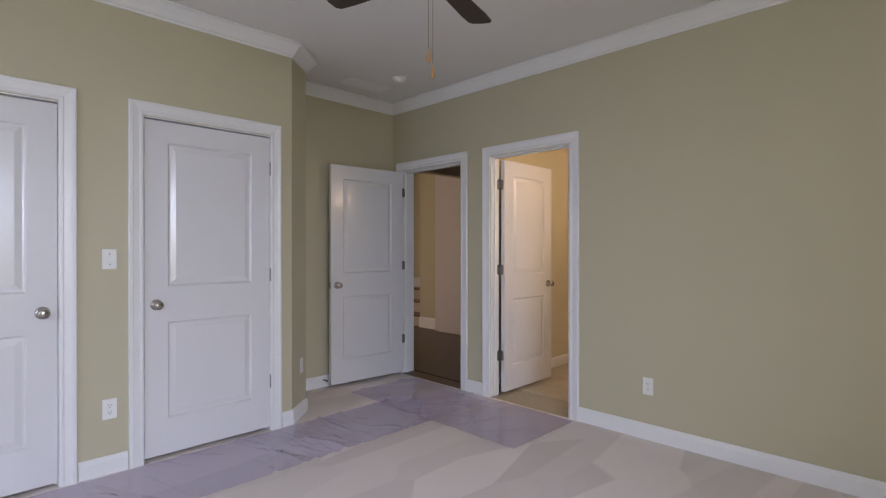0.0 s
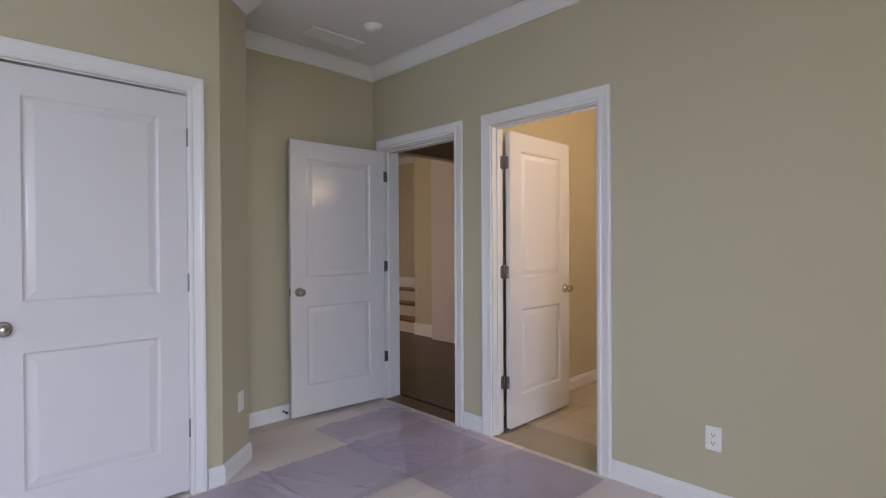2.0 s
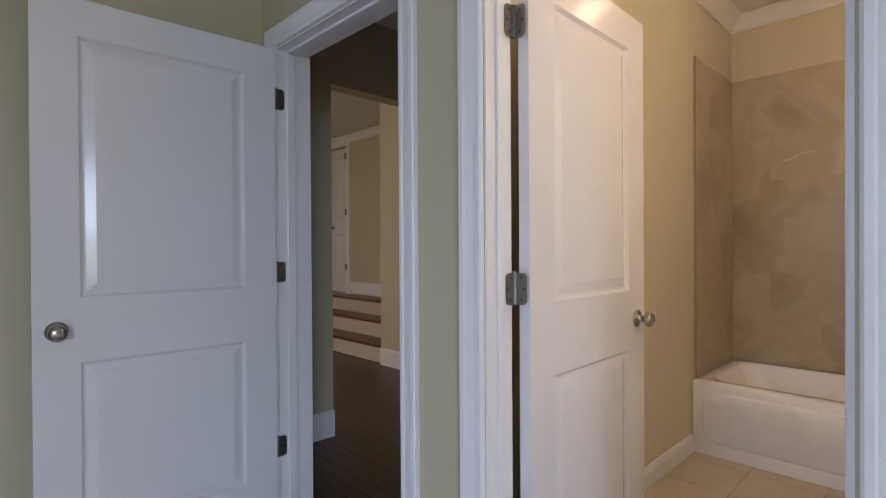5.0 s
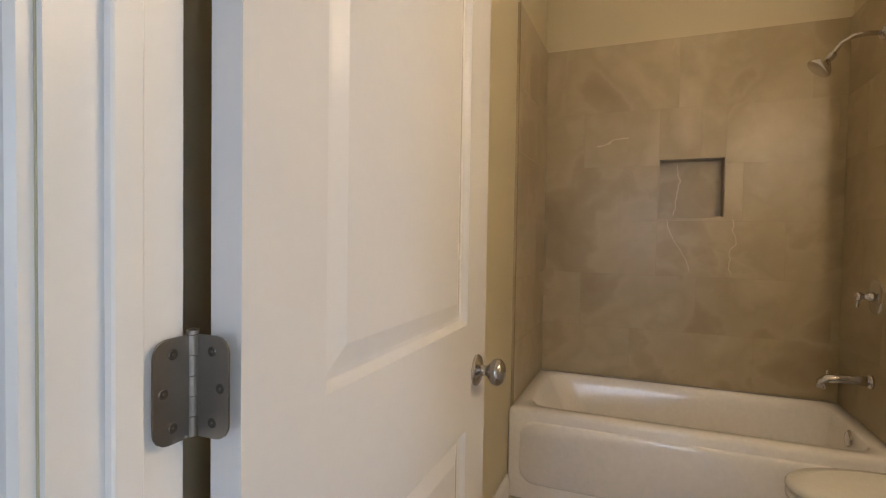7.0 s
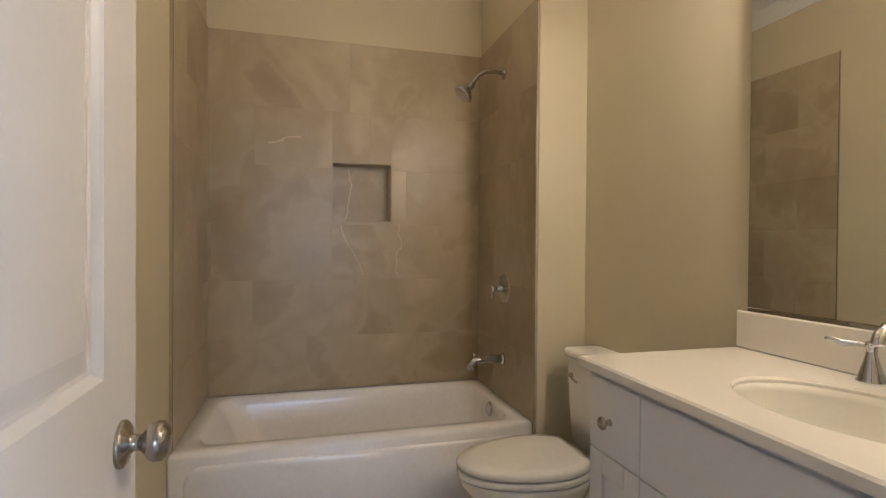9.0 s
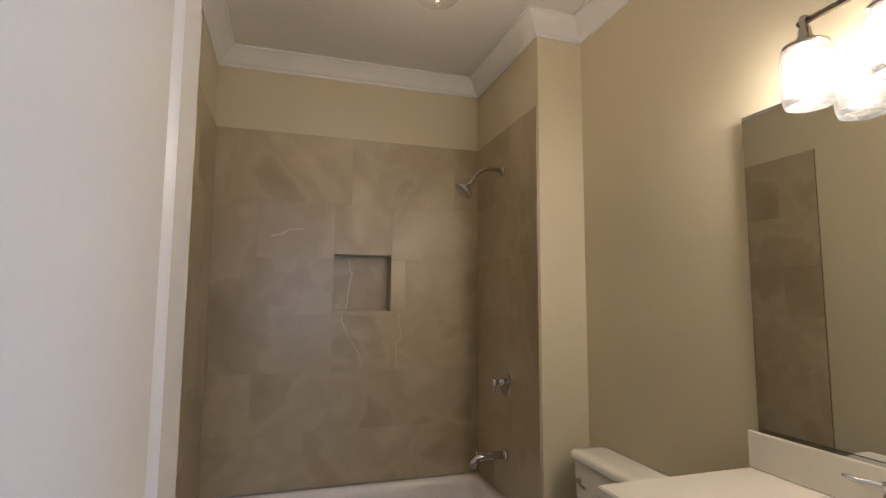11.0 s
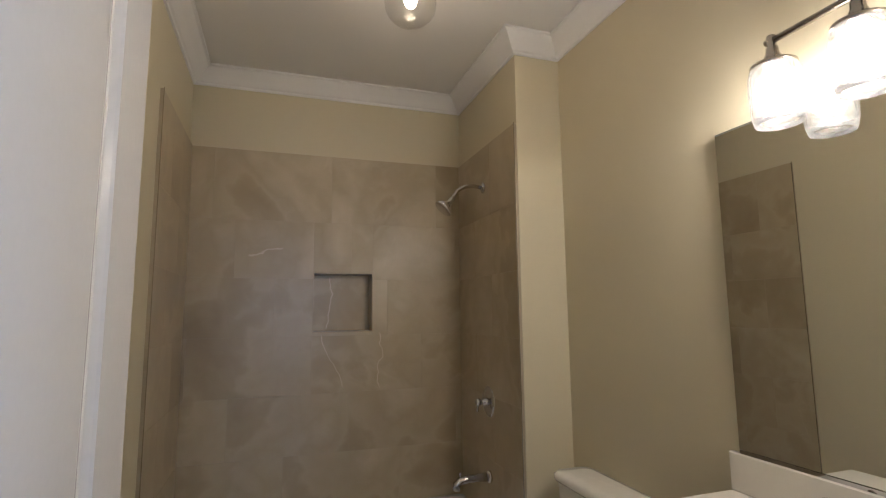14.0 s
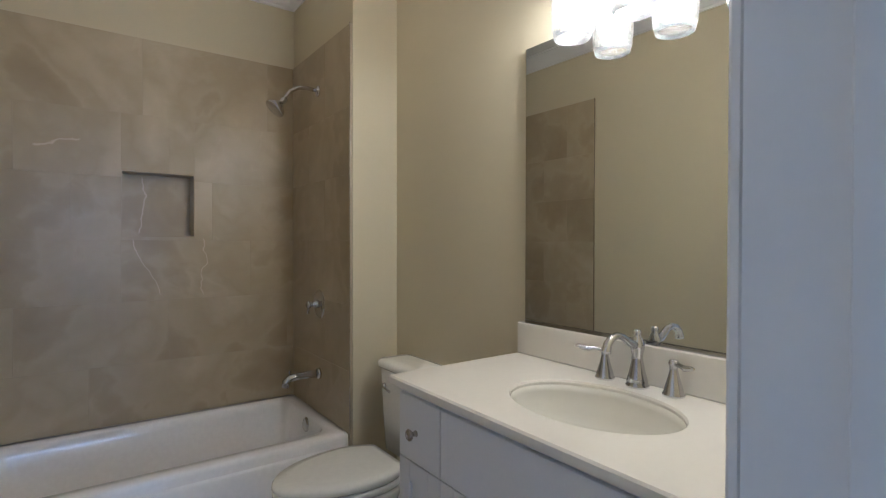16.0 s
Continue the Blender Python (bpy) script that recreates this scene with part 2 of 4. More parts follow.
    for i, j, p0, q0, slope, q1, amp, wide in ((0, 2, -0.262, 1.485, 0.10, 0.150, 0.10, 0.0050), (0, 2, 0.011, 1.165, 0.06, 0.155, 0.16, 0.0055),
                                               (0, 2, -0.248, 1.170, -0.50, 0.145, 0.10, 0.0040), (2, 0, 1.756, -0.605, 0.15, 0.090, 0.12, 0.0060)):
        along = calc("SUBTRACT", sep.outputs[j], q0)
        line = calc("MULTIPLY_ADD", along, slope, calc("MULTIPLY_ADD", off, amp, p0))
        near = calc("SUBTRACT", 1.0, calc("DIVIDE", calc("ABSOLUTE", calc("SUBTRACT", sep.outputs[i], line)), wide))
        ends = calc("MULTIPLY", calc("SUBTRACT", 1.0, calc("DIVIDE", calc("ABSOLUTE", along), q1)), 6.0)
        one = calc("MULTIPLY", calc("MAXIMUM", near, 0.0), calc("MINIMUM", calc("MAXIMUM", ends, 0.0), 0.62))
        total = calc("MAXIMUM", total, one)
    mix = nt.nodes.new("ShaderNodeMix")
    mix.data_type = "RGBA"
    L(total, mix.inputs[0])
    L(ramp.outputs[0], mix.inputs[6])
    mix.inputs[7].default_value = (0.74, 0.64, 0.50, 1)
    tone = nt.nodes.new("ShaderNodeMapRange")
    tone.inputs[3].default_value, tone.inputs[4].default_value = 0.975, 1.025
    L(info.outputs["Random"], tone.inputs[0])
    mu = nt.nodes.new("ShaderNodeMix")
    mu.data_type, mu.blend_type = "RGBA", "MULTIPLY"
    mu.inputs[0].default_value = 1
    L(mix.outputs[2], mu.inputs[6])
    L(tone.outputs[0], mu.inputs[7])
    L(mu.outputs[2], b.inputs["Base Color"])
    return m


TILE = marble_tile()


def film_material():
    """Thin lilac-tinted carpet protection film."""
    m = bpy.data.materials.new("plastic_film")
    m.use_nodes = True
    nt = m.node_tree
    b = nt.nodes["Principled BSDF"]
    out = nt.nodes["Material Output"]
    nt.nodes.remove(b)
    clear, haze, shine = (nt.nodes.new(k) for k in ("ShaderNodeBsdfTransparent", "ShaderNodeBsdfDiffuse", "ShaderNodeBsdfGlossy"))
    clear.inputs["Color"].default_value = (0.79, 0.72, 0.86, 1)
    haze.inputs["Color"].default_value = (0.84, 0.80, 0.92, 1)
    shine.inputs["Roughness"].default_value = 0.08
    m1, m2, fr = nt.nodes.new("ShaderNodeMixShader"), nt.nodes.new("ShaderNodeMixShader"), nt.nodes.new("ShaderNodeFresnel")
    fr.inputs["IOR"].default_value = 1.95
    co, n, bp = nt.nodes.new("ShaderNodeTexCoord"), nt.nodes.new("ShaderNodeTexNoise"), nt.nodes.new("ShaderNodeBump")
    n.inputs["Scale"].default_value, n.inputs["Detail"].default_value, n.inputs["Distortion"].default_value = 9, 3, 1.0
    bp.inputs["Strength"].default_value, bp.inputs["Distance"].default_value = 0.45, 0.010
    L = nt.links.new
    L(co.outputs["Object"], n.inputs["Vector"])
    L(n.outputs["Fac"], bp.inputs["Height"])
    L(bp.outputs["Normal"], shine.inputs["Normal"])
    L(bp.outputs["Normal"], fr.inputs["Normal"])
    m1.inputs[0].default_value = 0.24
    L(clear.outputs[0], m1.inputs[1])
    L(haze.outputs[0], m1.inputs[2])
    L(fr.outputs[0], m2.inputs[0])
    L(m1.outputs[0], m2.inputs[1])
    L(shine.outputs[0], m2.inputs[2])
    L(m2.outputs[0], out.inputs["Surface"])
    return m


FILM = film_material()


# ---- mesh helpers ----
def box(bm, x0, x1, y0, y1, z0, z1, bevel=0.0, seg=1):
    x0, x1, y0, y1, z0, z1 = min(x0, x1), max(x0, x1), min(y0, y1), max(y0, y1), min(z0, z1), max(z0, z1)
    vs = [bm.verts.new((x, y, z)) for x in (x0, x1) for y in (y0, y1) for z in (z0, z1)]
    fs = [bm.faces.new([vs[i] for i in q]) for q in
          ((0, 1, 3, 2), (4, 6, 7, 5), (0, 4, 5, 1), (2, 3, 7, 6), (0, 2, 6, 4), (1, 5, 7, 3))]
    if bevel:
        edges = list({e for f in fs for e in f.edges})
        bmesh.ops.bevel(bm, geom=edges, offset=bevel, segments=seg, affect="EDGES", profile=0.5)
    return bm


def lathe(bm, profile, m=Matrix(), n=24, smooth=True):
    """Turns (radius, height) pairs about the local z axis."""
    rings = []
    for r, h in profile:
        if r < 1e-6:
            rings.append([bm.verts.new(m @ Vector((0, 0, h)))])
        else:
            rings.append([bm.verts.new(m @ Vector((r * math.cos(2 * math.pi * k / n), r * math.sin(2 * math.pi * k / n), h))) for k in range(n)])
    for a, b in zip(rings, rings[1:]):
        for k in range(n):
            q = [a[k % len(a)], a[(k + 1) % len(a)], b[(k + 1) % len(b)], b[k % len(b)]]
            q = list(dict.fromkeys(q))
            if len(q) > 2:
                bm.faces.new(q).smooth = smooth
    return bm


def tube(bm, pts, radius, n=12, cap=True):
    """A round bar along points; radius a number or one for each point."""
    pts = [Vector(p) for p in pts]
    rad = radius if isinstance(radius, (list, tuple)) else [radius] * len(pts)
    rings = []
    up = Vector((0.31, 0.87, 0.39))
    for i, p in enumerate(pts):
        d = (pts[min(i + 1, len(pts) - 1)] - pts[max(i - 1, 0)]).normalized()
        u = (up - d * up.dot(d)).normalized()
        up = u
        v = d.cross(u)
        rings.append([bm.verts.new(p + rad[i] * (u * math.cos(2 * math.pi * k / n) + v * math.sin(2 * math.pi * k / n))) for k in range(n)])
    for a, b in zip(rings, rings[1:]):
        for k in range(n):
            bm.faces.new([a[k], a[(k + 1) % n], b[(k + 1) % n], b[k]]).smooth = True
    if cap:
        bm.faces.new(rings[0])
        bm.faces.new(rings[-1])
    return bm


def sweep(bm, pts, profile, closed=False):
    """Runs a moulding profile, pairs (out from the wall, height), along a plan line with mitred corners; the room lies to its left."""
    pts = [Vector((*p, 0)) for p in pts]
    n = len(pts)
    rings = []
    for i, p in enumerate(pts):
        a = pts[(i - 1) % n] if closed or i else None
        c = pts[(i + 1) % n] if closed or i < n - 1 else None
        d1 = (p - a).normalized() if a is not None else (c - p).normalized()
        d2 = (c - p).normalized() if c is not None else d1
        n1, n2 = Vector((-d1.y, d1.x, 0)), Vector((-d2.y, d2.x, 0))
        mit = (n1 + n2) / max(0.2, 1 + n1.dot(n2))
        rings.append([bm.verts.new(p + mit * o + Vector((0, 0, h))) for o, h in profile])
    k = len(profile)
    for a, b in zip(rings, rings[1:] + ([rings[0]] if closed else [])):
        for j in range(k):
            bm.faces.new([a[j], b[j], b[(j + 1) % k], a[(j + 1) % k]])
    if not closed:
        bm.faces.new(rings[0])
        bm.faces.new(rings[-1])
    return bm


def finish(bm, name, mat):
    bmesh.ops.recalc_face_normals(bm, faces=bm.faces)
    me = bpy.data.meshes.new(name)
    bm.to_mesh(me)
    bm.free()
    me.materials.append(mat)
    return me


def thing(name, bm, mat, label="", category="", group="", kind="", m=None):
    ob = new(name, finish(bm, name, mat))
    if m is not None:
        ob.matrix_basis = m
    return tagged(ob, label, category, group, kind)


def empty(name, m, label, category, group="", kind=""):
    ob = new(name)
    ob.matrix_basis = m
    return tagged(ob, label, category, group, kind)


def part(name, bm, mat, parent, label="", m=None):
    ob = new(name, finish(bm, name, mat))
    ob.parent = parent
    if m is not None:
        ob.matrix_basis = m
    return tagged(ob, label)


def piece(name, mesh, parent, m):
    ob = new(name, mesh)
    ob.parent = parent
    ob.matrix_basis = m
    return ob


def solid(*boxes, bevel=0.0):
    bm = bmesh.new()
    for b in boxes:
        box(bm, *b, bevel=bevel)
    return bm


# ---- the plan, in metres ----
FL = -0.02            # floor level
CE = 2.74             # ceiling
WT = 0.103            # thickness of the wall between bedroom and bath
DH = 2.052            # height of door openings
WR = 0.150            # thicker part of that wall beside the vanity
HX0, HX1 = -1.962, -1.128   # hall opening
BX0, BX1 = -0.790, -0.024   # bath opening
CX = -1.385           # closet wall face
LX = -2.097           # nook wall face
RX, BY = 4.2, -5.2    # far bedroom walls
TL, TR = -0.998, 0.505      # alcove sides
TB = 2.858            # alcove back
TF = 2.075            # alcove front
MX = 0.740            # mirror wall face

# ---- floors ----
thing("floor", solid((LX - 0.12, RX + 0.12, BY - 0.12, 0.0, FL - 0.1, FL)), CARPET,
      "pale beige cut-pile bedroom carpet with vacuum marks", "floor", kind="structure")
thing("floor", solid((BX0 - 0.5, MX + 0.12, 0.0, TB + 0.1, FL - 0.1, FL - 0.006)), GROUT,
      "bathroom floor bed under square tiles", "floor", kind="structure")
thing("floor", solid((-8.0, TL - 0.12, 0.0, 6.0, FL - 0.1, FL - 0.012)), DARK,
      "hall subfloor under dark hardwood planks", "floor", kind="structure")

# ---- walls ----
def wall(name, bm, mat, label):
    return thing(name, bm, mat, label, "wall", kind="structure")


WB = WT / 2
wall("wall_1", solid((LX - 0.12, HX0, 0, WB, FL, CE), (HX1, BX0, 0, WB, FL, CE), (BX1, RX + 0.12, 0, WB, FL, CE),
                     (HX0, HX1, 0, WB, DH, CE), (BX0, BX1, 0, WB, DH, CE)), WALL, "khaki painted bedroom wall with two doorways")
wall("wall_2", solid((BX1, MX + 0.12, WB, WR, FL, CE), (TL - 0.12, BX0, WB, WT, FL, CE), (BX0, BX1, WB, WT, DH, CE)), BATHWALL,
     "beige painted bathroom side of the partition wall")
wall("wall_3", solid((HX1, TL - 0.12, WB, WR, FL, CE), (-2.9, HX0, WB, WR, FL, CE), (HX0, HX1, WB, WR, DH, CE)), WALL,
     "khaki hall side of the partition wall")
C1, C2 = (-2.505, -1.703), (-3.703, -2.901)   # closet doorways along y
bm = solid((CX - 0.115, CX, C1[1], -1.5425, FL, CE), (CX - 0.115, CX, C2[1], C1[0], FL, CE), (CX - 0.115, CX, BY - 0.12, C2[0], FL, CE),
           (CX - 0.115, CX, C1[0], C1[1], DH, CE), (CX - 0.115, CX, C2[0], C2[1], DH, CE))
wall("wall_4", bm, WALL, "khaki painted closet wall with two closed doors")
bm = bmesh.new()
foot = [(CX, -1.5425), (-1.592, -1.310), (LX, -1.310), (LX, -1.40), (-1.62, -1.40), (CX - 0.115, -1.5425)]
lo, hi = [bm.verts.new((*p, FL)) for p in foot], [bm.verts.new((*p, CE)) for p in foot]
bm.faces.new(lo), bm.faces.new(hi)
for i in range(6):
    bm.faces.new([lo[i], lo[(i + 1) % 6], hi[(i + 1) % 6], hi[i]])
wall("wall_5", bm, WALL, "khaki painted angled wall beside the closet")
wall("wall_6", solid((LX - 0.12, LX, -1.40, 0, FL, CE)), WALL, "khaki painted side wall of the entry nook")


def window_wall(name, axis, at, lo_, hi_, openings, thick, mat, label):
    """A wall across x (axis 'y') or y (axis 'x') with window openings (a, b, sill, head)."""
    bm = bmesh.new()
    cuts = [lo_]
    for a, b, s, h in openings:
        cuts += [a, b]
    cuts.append(hi_)
    def put(a, b, z0, z1):
        if axis == "y":
            box(bm, a, b, at, at + thick, z0, z1)
        else:
            box(bm, at, at + thick, a, b, z0, z1)
    for a, b in zip(cuts[::2], cuts[1::2]):
        put(a, b, FL, CE)
    for a, b, s, h in openings:
        put(a, b, FL, s)
        put(a, b, h, CE)
    return wall(name, bm, mat, label)


window_wall("wall_7", "y", BY, CX - 0.115, RX + 0.12, [(-0.8, 0.8, 0.75, 2.35)], -0.12, WALL,
            "khaki painted bedroom wall with a window")
window_wall("wall_8", "x", RX, BY, 0.0, [(-4.50, -2.70, 0.40, 2.35)], 0.12, WALL, "khaki painted bedroom wall with one window")

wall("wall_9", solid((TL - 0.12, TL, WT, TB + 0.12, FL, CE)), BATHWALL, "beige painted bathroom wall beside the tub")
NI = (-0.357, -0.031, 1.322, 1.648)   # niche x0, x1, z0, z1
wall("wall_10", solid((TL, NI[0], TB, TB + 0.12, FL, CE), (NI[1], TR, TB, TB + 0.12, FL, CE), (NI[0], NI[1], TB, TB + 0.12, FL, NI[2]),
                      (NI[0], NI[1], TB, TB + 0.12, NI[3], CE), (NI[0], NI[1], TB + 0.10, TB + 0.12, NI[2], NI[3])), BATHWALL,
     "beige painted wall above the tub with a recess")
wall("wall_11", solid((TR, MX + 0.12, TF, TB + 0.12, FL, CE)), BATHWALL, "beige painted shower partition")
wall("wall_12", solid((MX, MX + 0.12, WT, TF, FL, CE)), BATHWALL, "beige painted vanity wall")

thing("ceiling", solid((LX - 0.12, RX + 0.12, BY - 0.12, WB, CE, CE + 0.1)), CEIL, "flat white bedroom ceiling", "ceiling", kind="structure")
thing("ceiling", solid((TL - 0.12, MX + 0.12, WB, TB + 0.12, CE, CE + 0.1)), CEIL, "flat white bathroom ceiling", "ceiling", kind="structure")

# ---- trim: crown, baseboard ----
CROWN = [(0, 2.645), (0.010, 2.645), (0.013, 2.656), (0.022, 2.662), (0.045, 2.690), (0.070, 2.716), (0.078, 2.724), (0.090, 2.728), (0.090, 2.738), (0, 2.738)]
BASE = [(0, FL + 0.001), (0.015, FL + 0.001), (0.015, 0.056), (0.012, 0.064), (0.009, 0.077), (0.006, 0.085), (0, 0.085)]


def trim(name, pts, profile, label, closed=False):
    return thing(name, sweep(bmesh.new(), pts, profile, closed), TRIM, label, "trim", kind="structure")


trim("crown_trim", [(RX, 0), (LX, 0), (LX, -1.31), (-1.592, -1.31), (CX, -1.5425), (CX, BY), (RX, BY)], CROWN, "white bedroom crown moulding", True)
trim("crown_trim", [(TL, WT), (BX1, WT), (BX1, WR), (MX, WR), (MX, TF), (TR, TF), (TR, TB), (TL, TB)], CROWN, "white bathroom crown moulding", True)
CW = 0.078            # casing width
trim("baseboard", [(RX, 0), (BX1 + CW + 0.002, 0)], BASE, "white bedroom baseboard")
trim("baseboard", [(BX0 - CW - 0.002, 0), (HX1 + CW + 0.002, 0)], BASE, "white bedroom baseboard between the doorways")
trim("baseboard", [(LX, -0.03), (LX, -1.31), (-1.592, -1.31), (CX, -1.5425), (CX, C1[1] + CW + 0.002)], BASE, "white baseboard round the angled corner")
trim("baseboard", [(CX, C1[0] - CW - 0.002), (CX, C2[1] + CW + 0.002)], BASE, "white baseboard between closet doors")
trim("baseboard", [(CX, C2[0] - CW - 0.002), (CX, BY), (RX, BY), (RX, 0)], BASE, "white bedroom baseboard")
trim("baseboard", [(TL, TF + 0.015), (TL, WT), (BX0 - CW - 0.002, WT)], BASE, "white bathroom baseboard behind the door")
trim("baseboard", [(MX, 1.24), (MX, TF), (TR + 0.004, TF)], BASE, "white bathroom baseboard behind the toilet")

# casing cross-section: (across, out)
CASE = [(0, 0), (0, 0.010), (0.006, 0.014), (0.018, 0.0145), (0.022, 0.0115), (0.030, 0.0125), (0.052, 0.017), (0.060, 0.020), (CW - 0.004, 0.020), (CW, 0.016), (CW, 0)]


def casing(name, a, b, m, label, right=True, left=True):
    """Door casing round an opening from a to b in local x, out along local -y."""
    bm = bmesh.new()
    pts = []
    H = DH + 0.004
    if left:
        pts.append((a, FL, -1, 0))
    pts += [(a, H, -1, 1), (b, H, 1, 1)]
    if right:
        pts.append((b, FL, 1, 0))
    rings = [[bm.verts.new((x + sx * u, -o, z + sz * u)) for u, o in CASE] for x, z, sx, sz in pts]
    k = len(CASE)
    for r, s in zip(rings, rings[1:]):
        for j in range(k):
            bm.faces.new([r[j], s[j], s[(j + 1) % k], r[(j + 1) % k]])
    bm.faces.new(rings[0]), bm.faces.new(rings[-1])
    return thing(name, bm, TRIM, label, "door casing", kind="structure", m=m)


casing("door_casing", BX0 - 0.002, BX1 + 0.007, pose(0, 0, 0), "white bathroom doorway casing")
casing("door_casing", HX0 + 0.004, HX1 - 0.004, pose(0, 0, 0), "white hall doorway casing")
casing("door_casing", -BX1 + 0.002, -BX0 - 0.002, pose(0, WT, 0, 0, 0, 180), "white casing on the bathroom side of the doorway", left=False)
thing("door_casing", solid((BX1 - 0.001, BX1 + 0.076, WR, WR + 0.016, FL, DH + 0.08), bevel=0.004), TRIM, "white casing leg beside the vanity", "door casing", kind="structure")
casing("door_casing", -HX1 + 0.004, -HX0 - 0.004, pose(0, WR, 0, 0, 0, 180), "white casing on the hall side of the doorway")
casing("door_casing", C1[0] + 0.004, C1[1] - 0.004, pose(CX, 0, 0, 0, 0, 90), "white closet door casing")
casing("door_casing", C2[0] + 0.004, C2[1] - 0.004, pose(CX, 0, 0, 0, 0, 90), "white closet door casing")


def jamb(a, b, m, depth, stop0, stop1, label, deep=0):
    """Jamb boards lining an opening from a to b, through the wall from y=0 to depth, with door stops."""
    j = 0.006
    bm = solid((a, a + j, 0.001, depth - 0.001, FL, DH), (b - j, b, 0.001, (deep or depth) - 0.001, FL, DH), (a + j, b - j, 0.001, depth - 0.001, DH - j, DH))
    s = 0.011
    for q in ((a + j, a + j + s, stop0, stop1, FL, DH - j - s), (b - j - s, b - j, stop0, stop1, FL, DH - j - s), (a + j, b - j, stop0, stop1, DH - j - s, DH - j)):
        box(bm, *q, bevel=0.002)
    return thing("door_jamb", bm, TRIM, label, "door jamb", kind="structure", m=m)


jamb(BX0, BX1, pose(0, 0, 0), WT, 0.040, 0.066, "white bathroom door jamb with a stop", WR)
jamb(HX0, HX1, pose(0, 0, 0), WR, 0.042, 0.080, "white hall door jamb with a stop")
jamb(C1[0], C1[1], pose(CX, 0, 0, 0, 0, 90), 0.115, 0.045, 0.08, "white closet door jamb")
jamb(C2[0], C2[1], pose(CX, 0, 0, 0, 0, 90), 0.115, 0.045, 0.08, "white closet door jamb")
# Unseen sheet added so the door gaps show the closet's shade.
wall("wall_13", solid((CX - 0.20, CX - 0.118, BY, -1.56, FL, CE)), DARK, "added dark sheet for the closet's shade behind closed doors")


# ---- doors ----
def leaf_mesh(bm, w, h, t=0.035):
    """A moulded two-panel leaf: x from the hinge, faces at y = +-t/2."""
    st = 0.128
    xs, zs = [0, st, w - st, w], [0, 0.215, 0.805, 1.022, h - 0.125, h]
    rings = [(0, 0), (0.003, 0.004), (0.010, 0.0115), (0.017, 0.0120), (0.022, 0.0110), (0.048, 0.0040)]
    for side in (-1, 1):
        y = side * t / 2
        for i in range(3):
            for k in range(5):
                x0, x1, z0, z1 = xs[i], xs[i + 1], zs[k], zs[k + 1]
                if i == 1 and k in (1, 3):
                    loops = [[bm.verts.new((x, y - side * d, z)) for x, z in ((x0 + o, z0 + o), (x1 - o, z0 + o), (x1 - o, z1 - o), (x0 + o, z1 - o))] for o, d in rings]
                    for a, b in zip(loops, loops[1:]):
                        for q in range(4):
                            bm.faces.new([a[q], a[(q + 1) % 4], b[(q + 1) % 4], b[q]])
                    bm.faces.new(loops[-1])
                else:
                    bm.faces.new([bm.verts.new(p) for p in ((x0, y, z0), (x1, y, z0), (x1, y, z1), (x0, y, z1))])
    a, b = -t / 2, t / 2
    for q in (((0, a, 0), (0, b, 0), (0, b, h), (0, a, h)), ((w, a, 0), (w, b, 0), (w, b, h), (w, a, h)),
              ((0, a, 0), (w, a, 0), (w, b, 0), (0, b, 0)), ((0, a, h), (w, a, h), (w, b, h), (0, b, h))):
        bm.faces.new([bm.verts.new(p) for p in q])
    bmesh.ops.remove_doubles(bm, verts=bm.verts, dist=0.0002)
    return bm


KNOB = [(0, 0), (0.033, 0), (0.033, 0.004), (0.029, 0.008), (0.014, 0.012), (0.0115, 0.018), (0.0115, 0.026), (0.017, 0.030), (0.0255, 0.037),
        (0.0285, 0.045), (0.0275, 0.053), (0.021, 0.060), (0.010, 0.0635), (0, 0.064)]


def hinge_plate(bm, ax, s):
    """One rounded leaf in local x-z, from x=0 towards s, 89 mm tall, 2 mm thick."""
    w, h, r = 0.040, 0.0445, 0.014
    pts = [(0, -h), (w - r, -h)] + [(w - r + r * math.sin(a), -h + r - r * math.cos(a)) for a in (0.4, 0.8, 1.2)] + [(w, -h + r), (w, h - r)]
    pts += [(w - r + r * math.cos(a), h - r + r * math.sin(a)) for a in (0.4, 0.8, 1.2)] + [(w - r, h), (0, h)]
    def at(u, v, d):
        return (s * u, d, v) if ax == "x" else (d, s * u, v)
    f, g = [bm.verts.new(at(u, v, 0)) for u, v in pts], [bm.verts.new(at(u, v, 0.0022)) for u, v in pts]
    bm.faces.new(f), bm.faces.new(g)
    for i in range(len(pts)):
        bm.faces.new([f[i], f[(i + 1) % len(pts)], g[(i + 1) % len(pts)], g[i]])


def door(w, m, label, open_=False, group=""):
    h = 2.027
    d = empty("door", m, label, "door", group)
    leaf = part("leaf", leaf_mesh(bmesh.new(), w, h), DOORP, d)
    for s, name in ((-1, "knob"), (1, "knob")):
        k = part(name, lathe(bmesh.new(), KNOB, n=28), NICKEL, leaf, "satin nickel door knob", pose(w - 0.064, s * 0.0175, 0.915, 90 if s < 0 else -90, 0, 0))
    part("latch_plate", solid((w - 0.0005, w + 0.0015, -0.012, 0.012, 0.887, 0.943), bevel=0.0006), NICKEL, leaf)
    return d


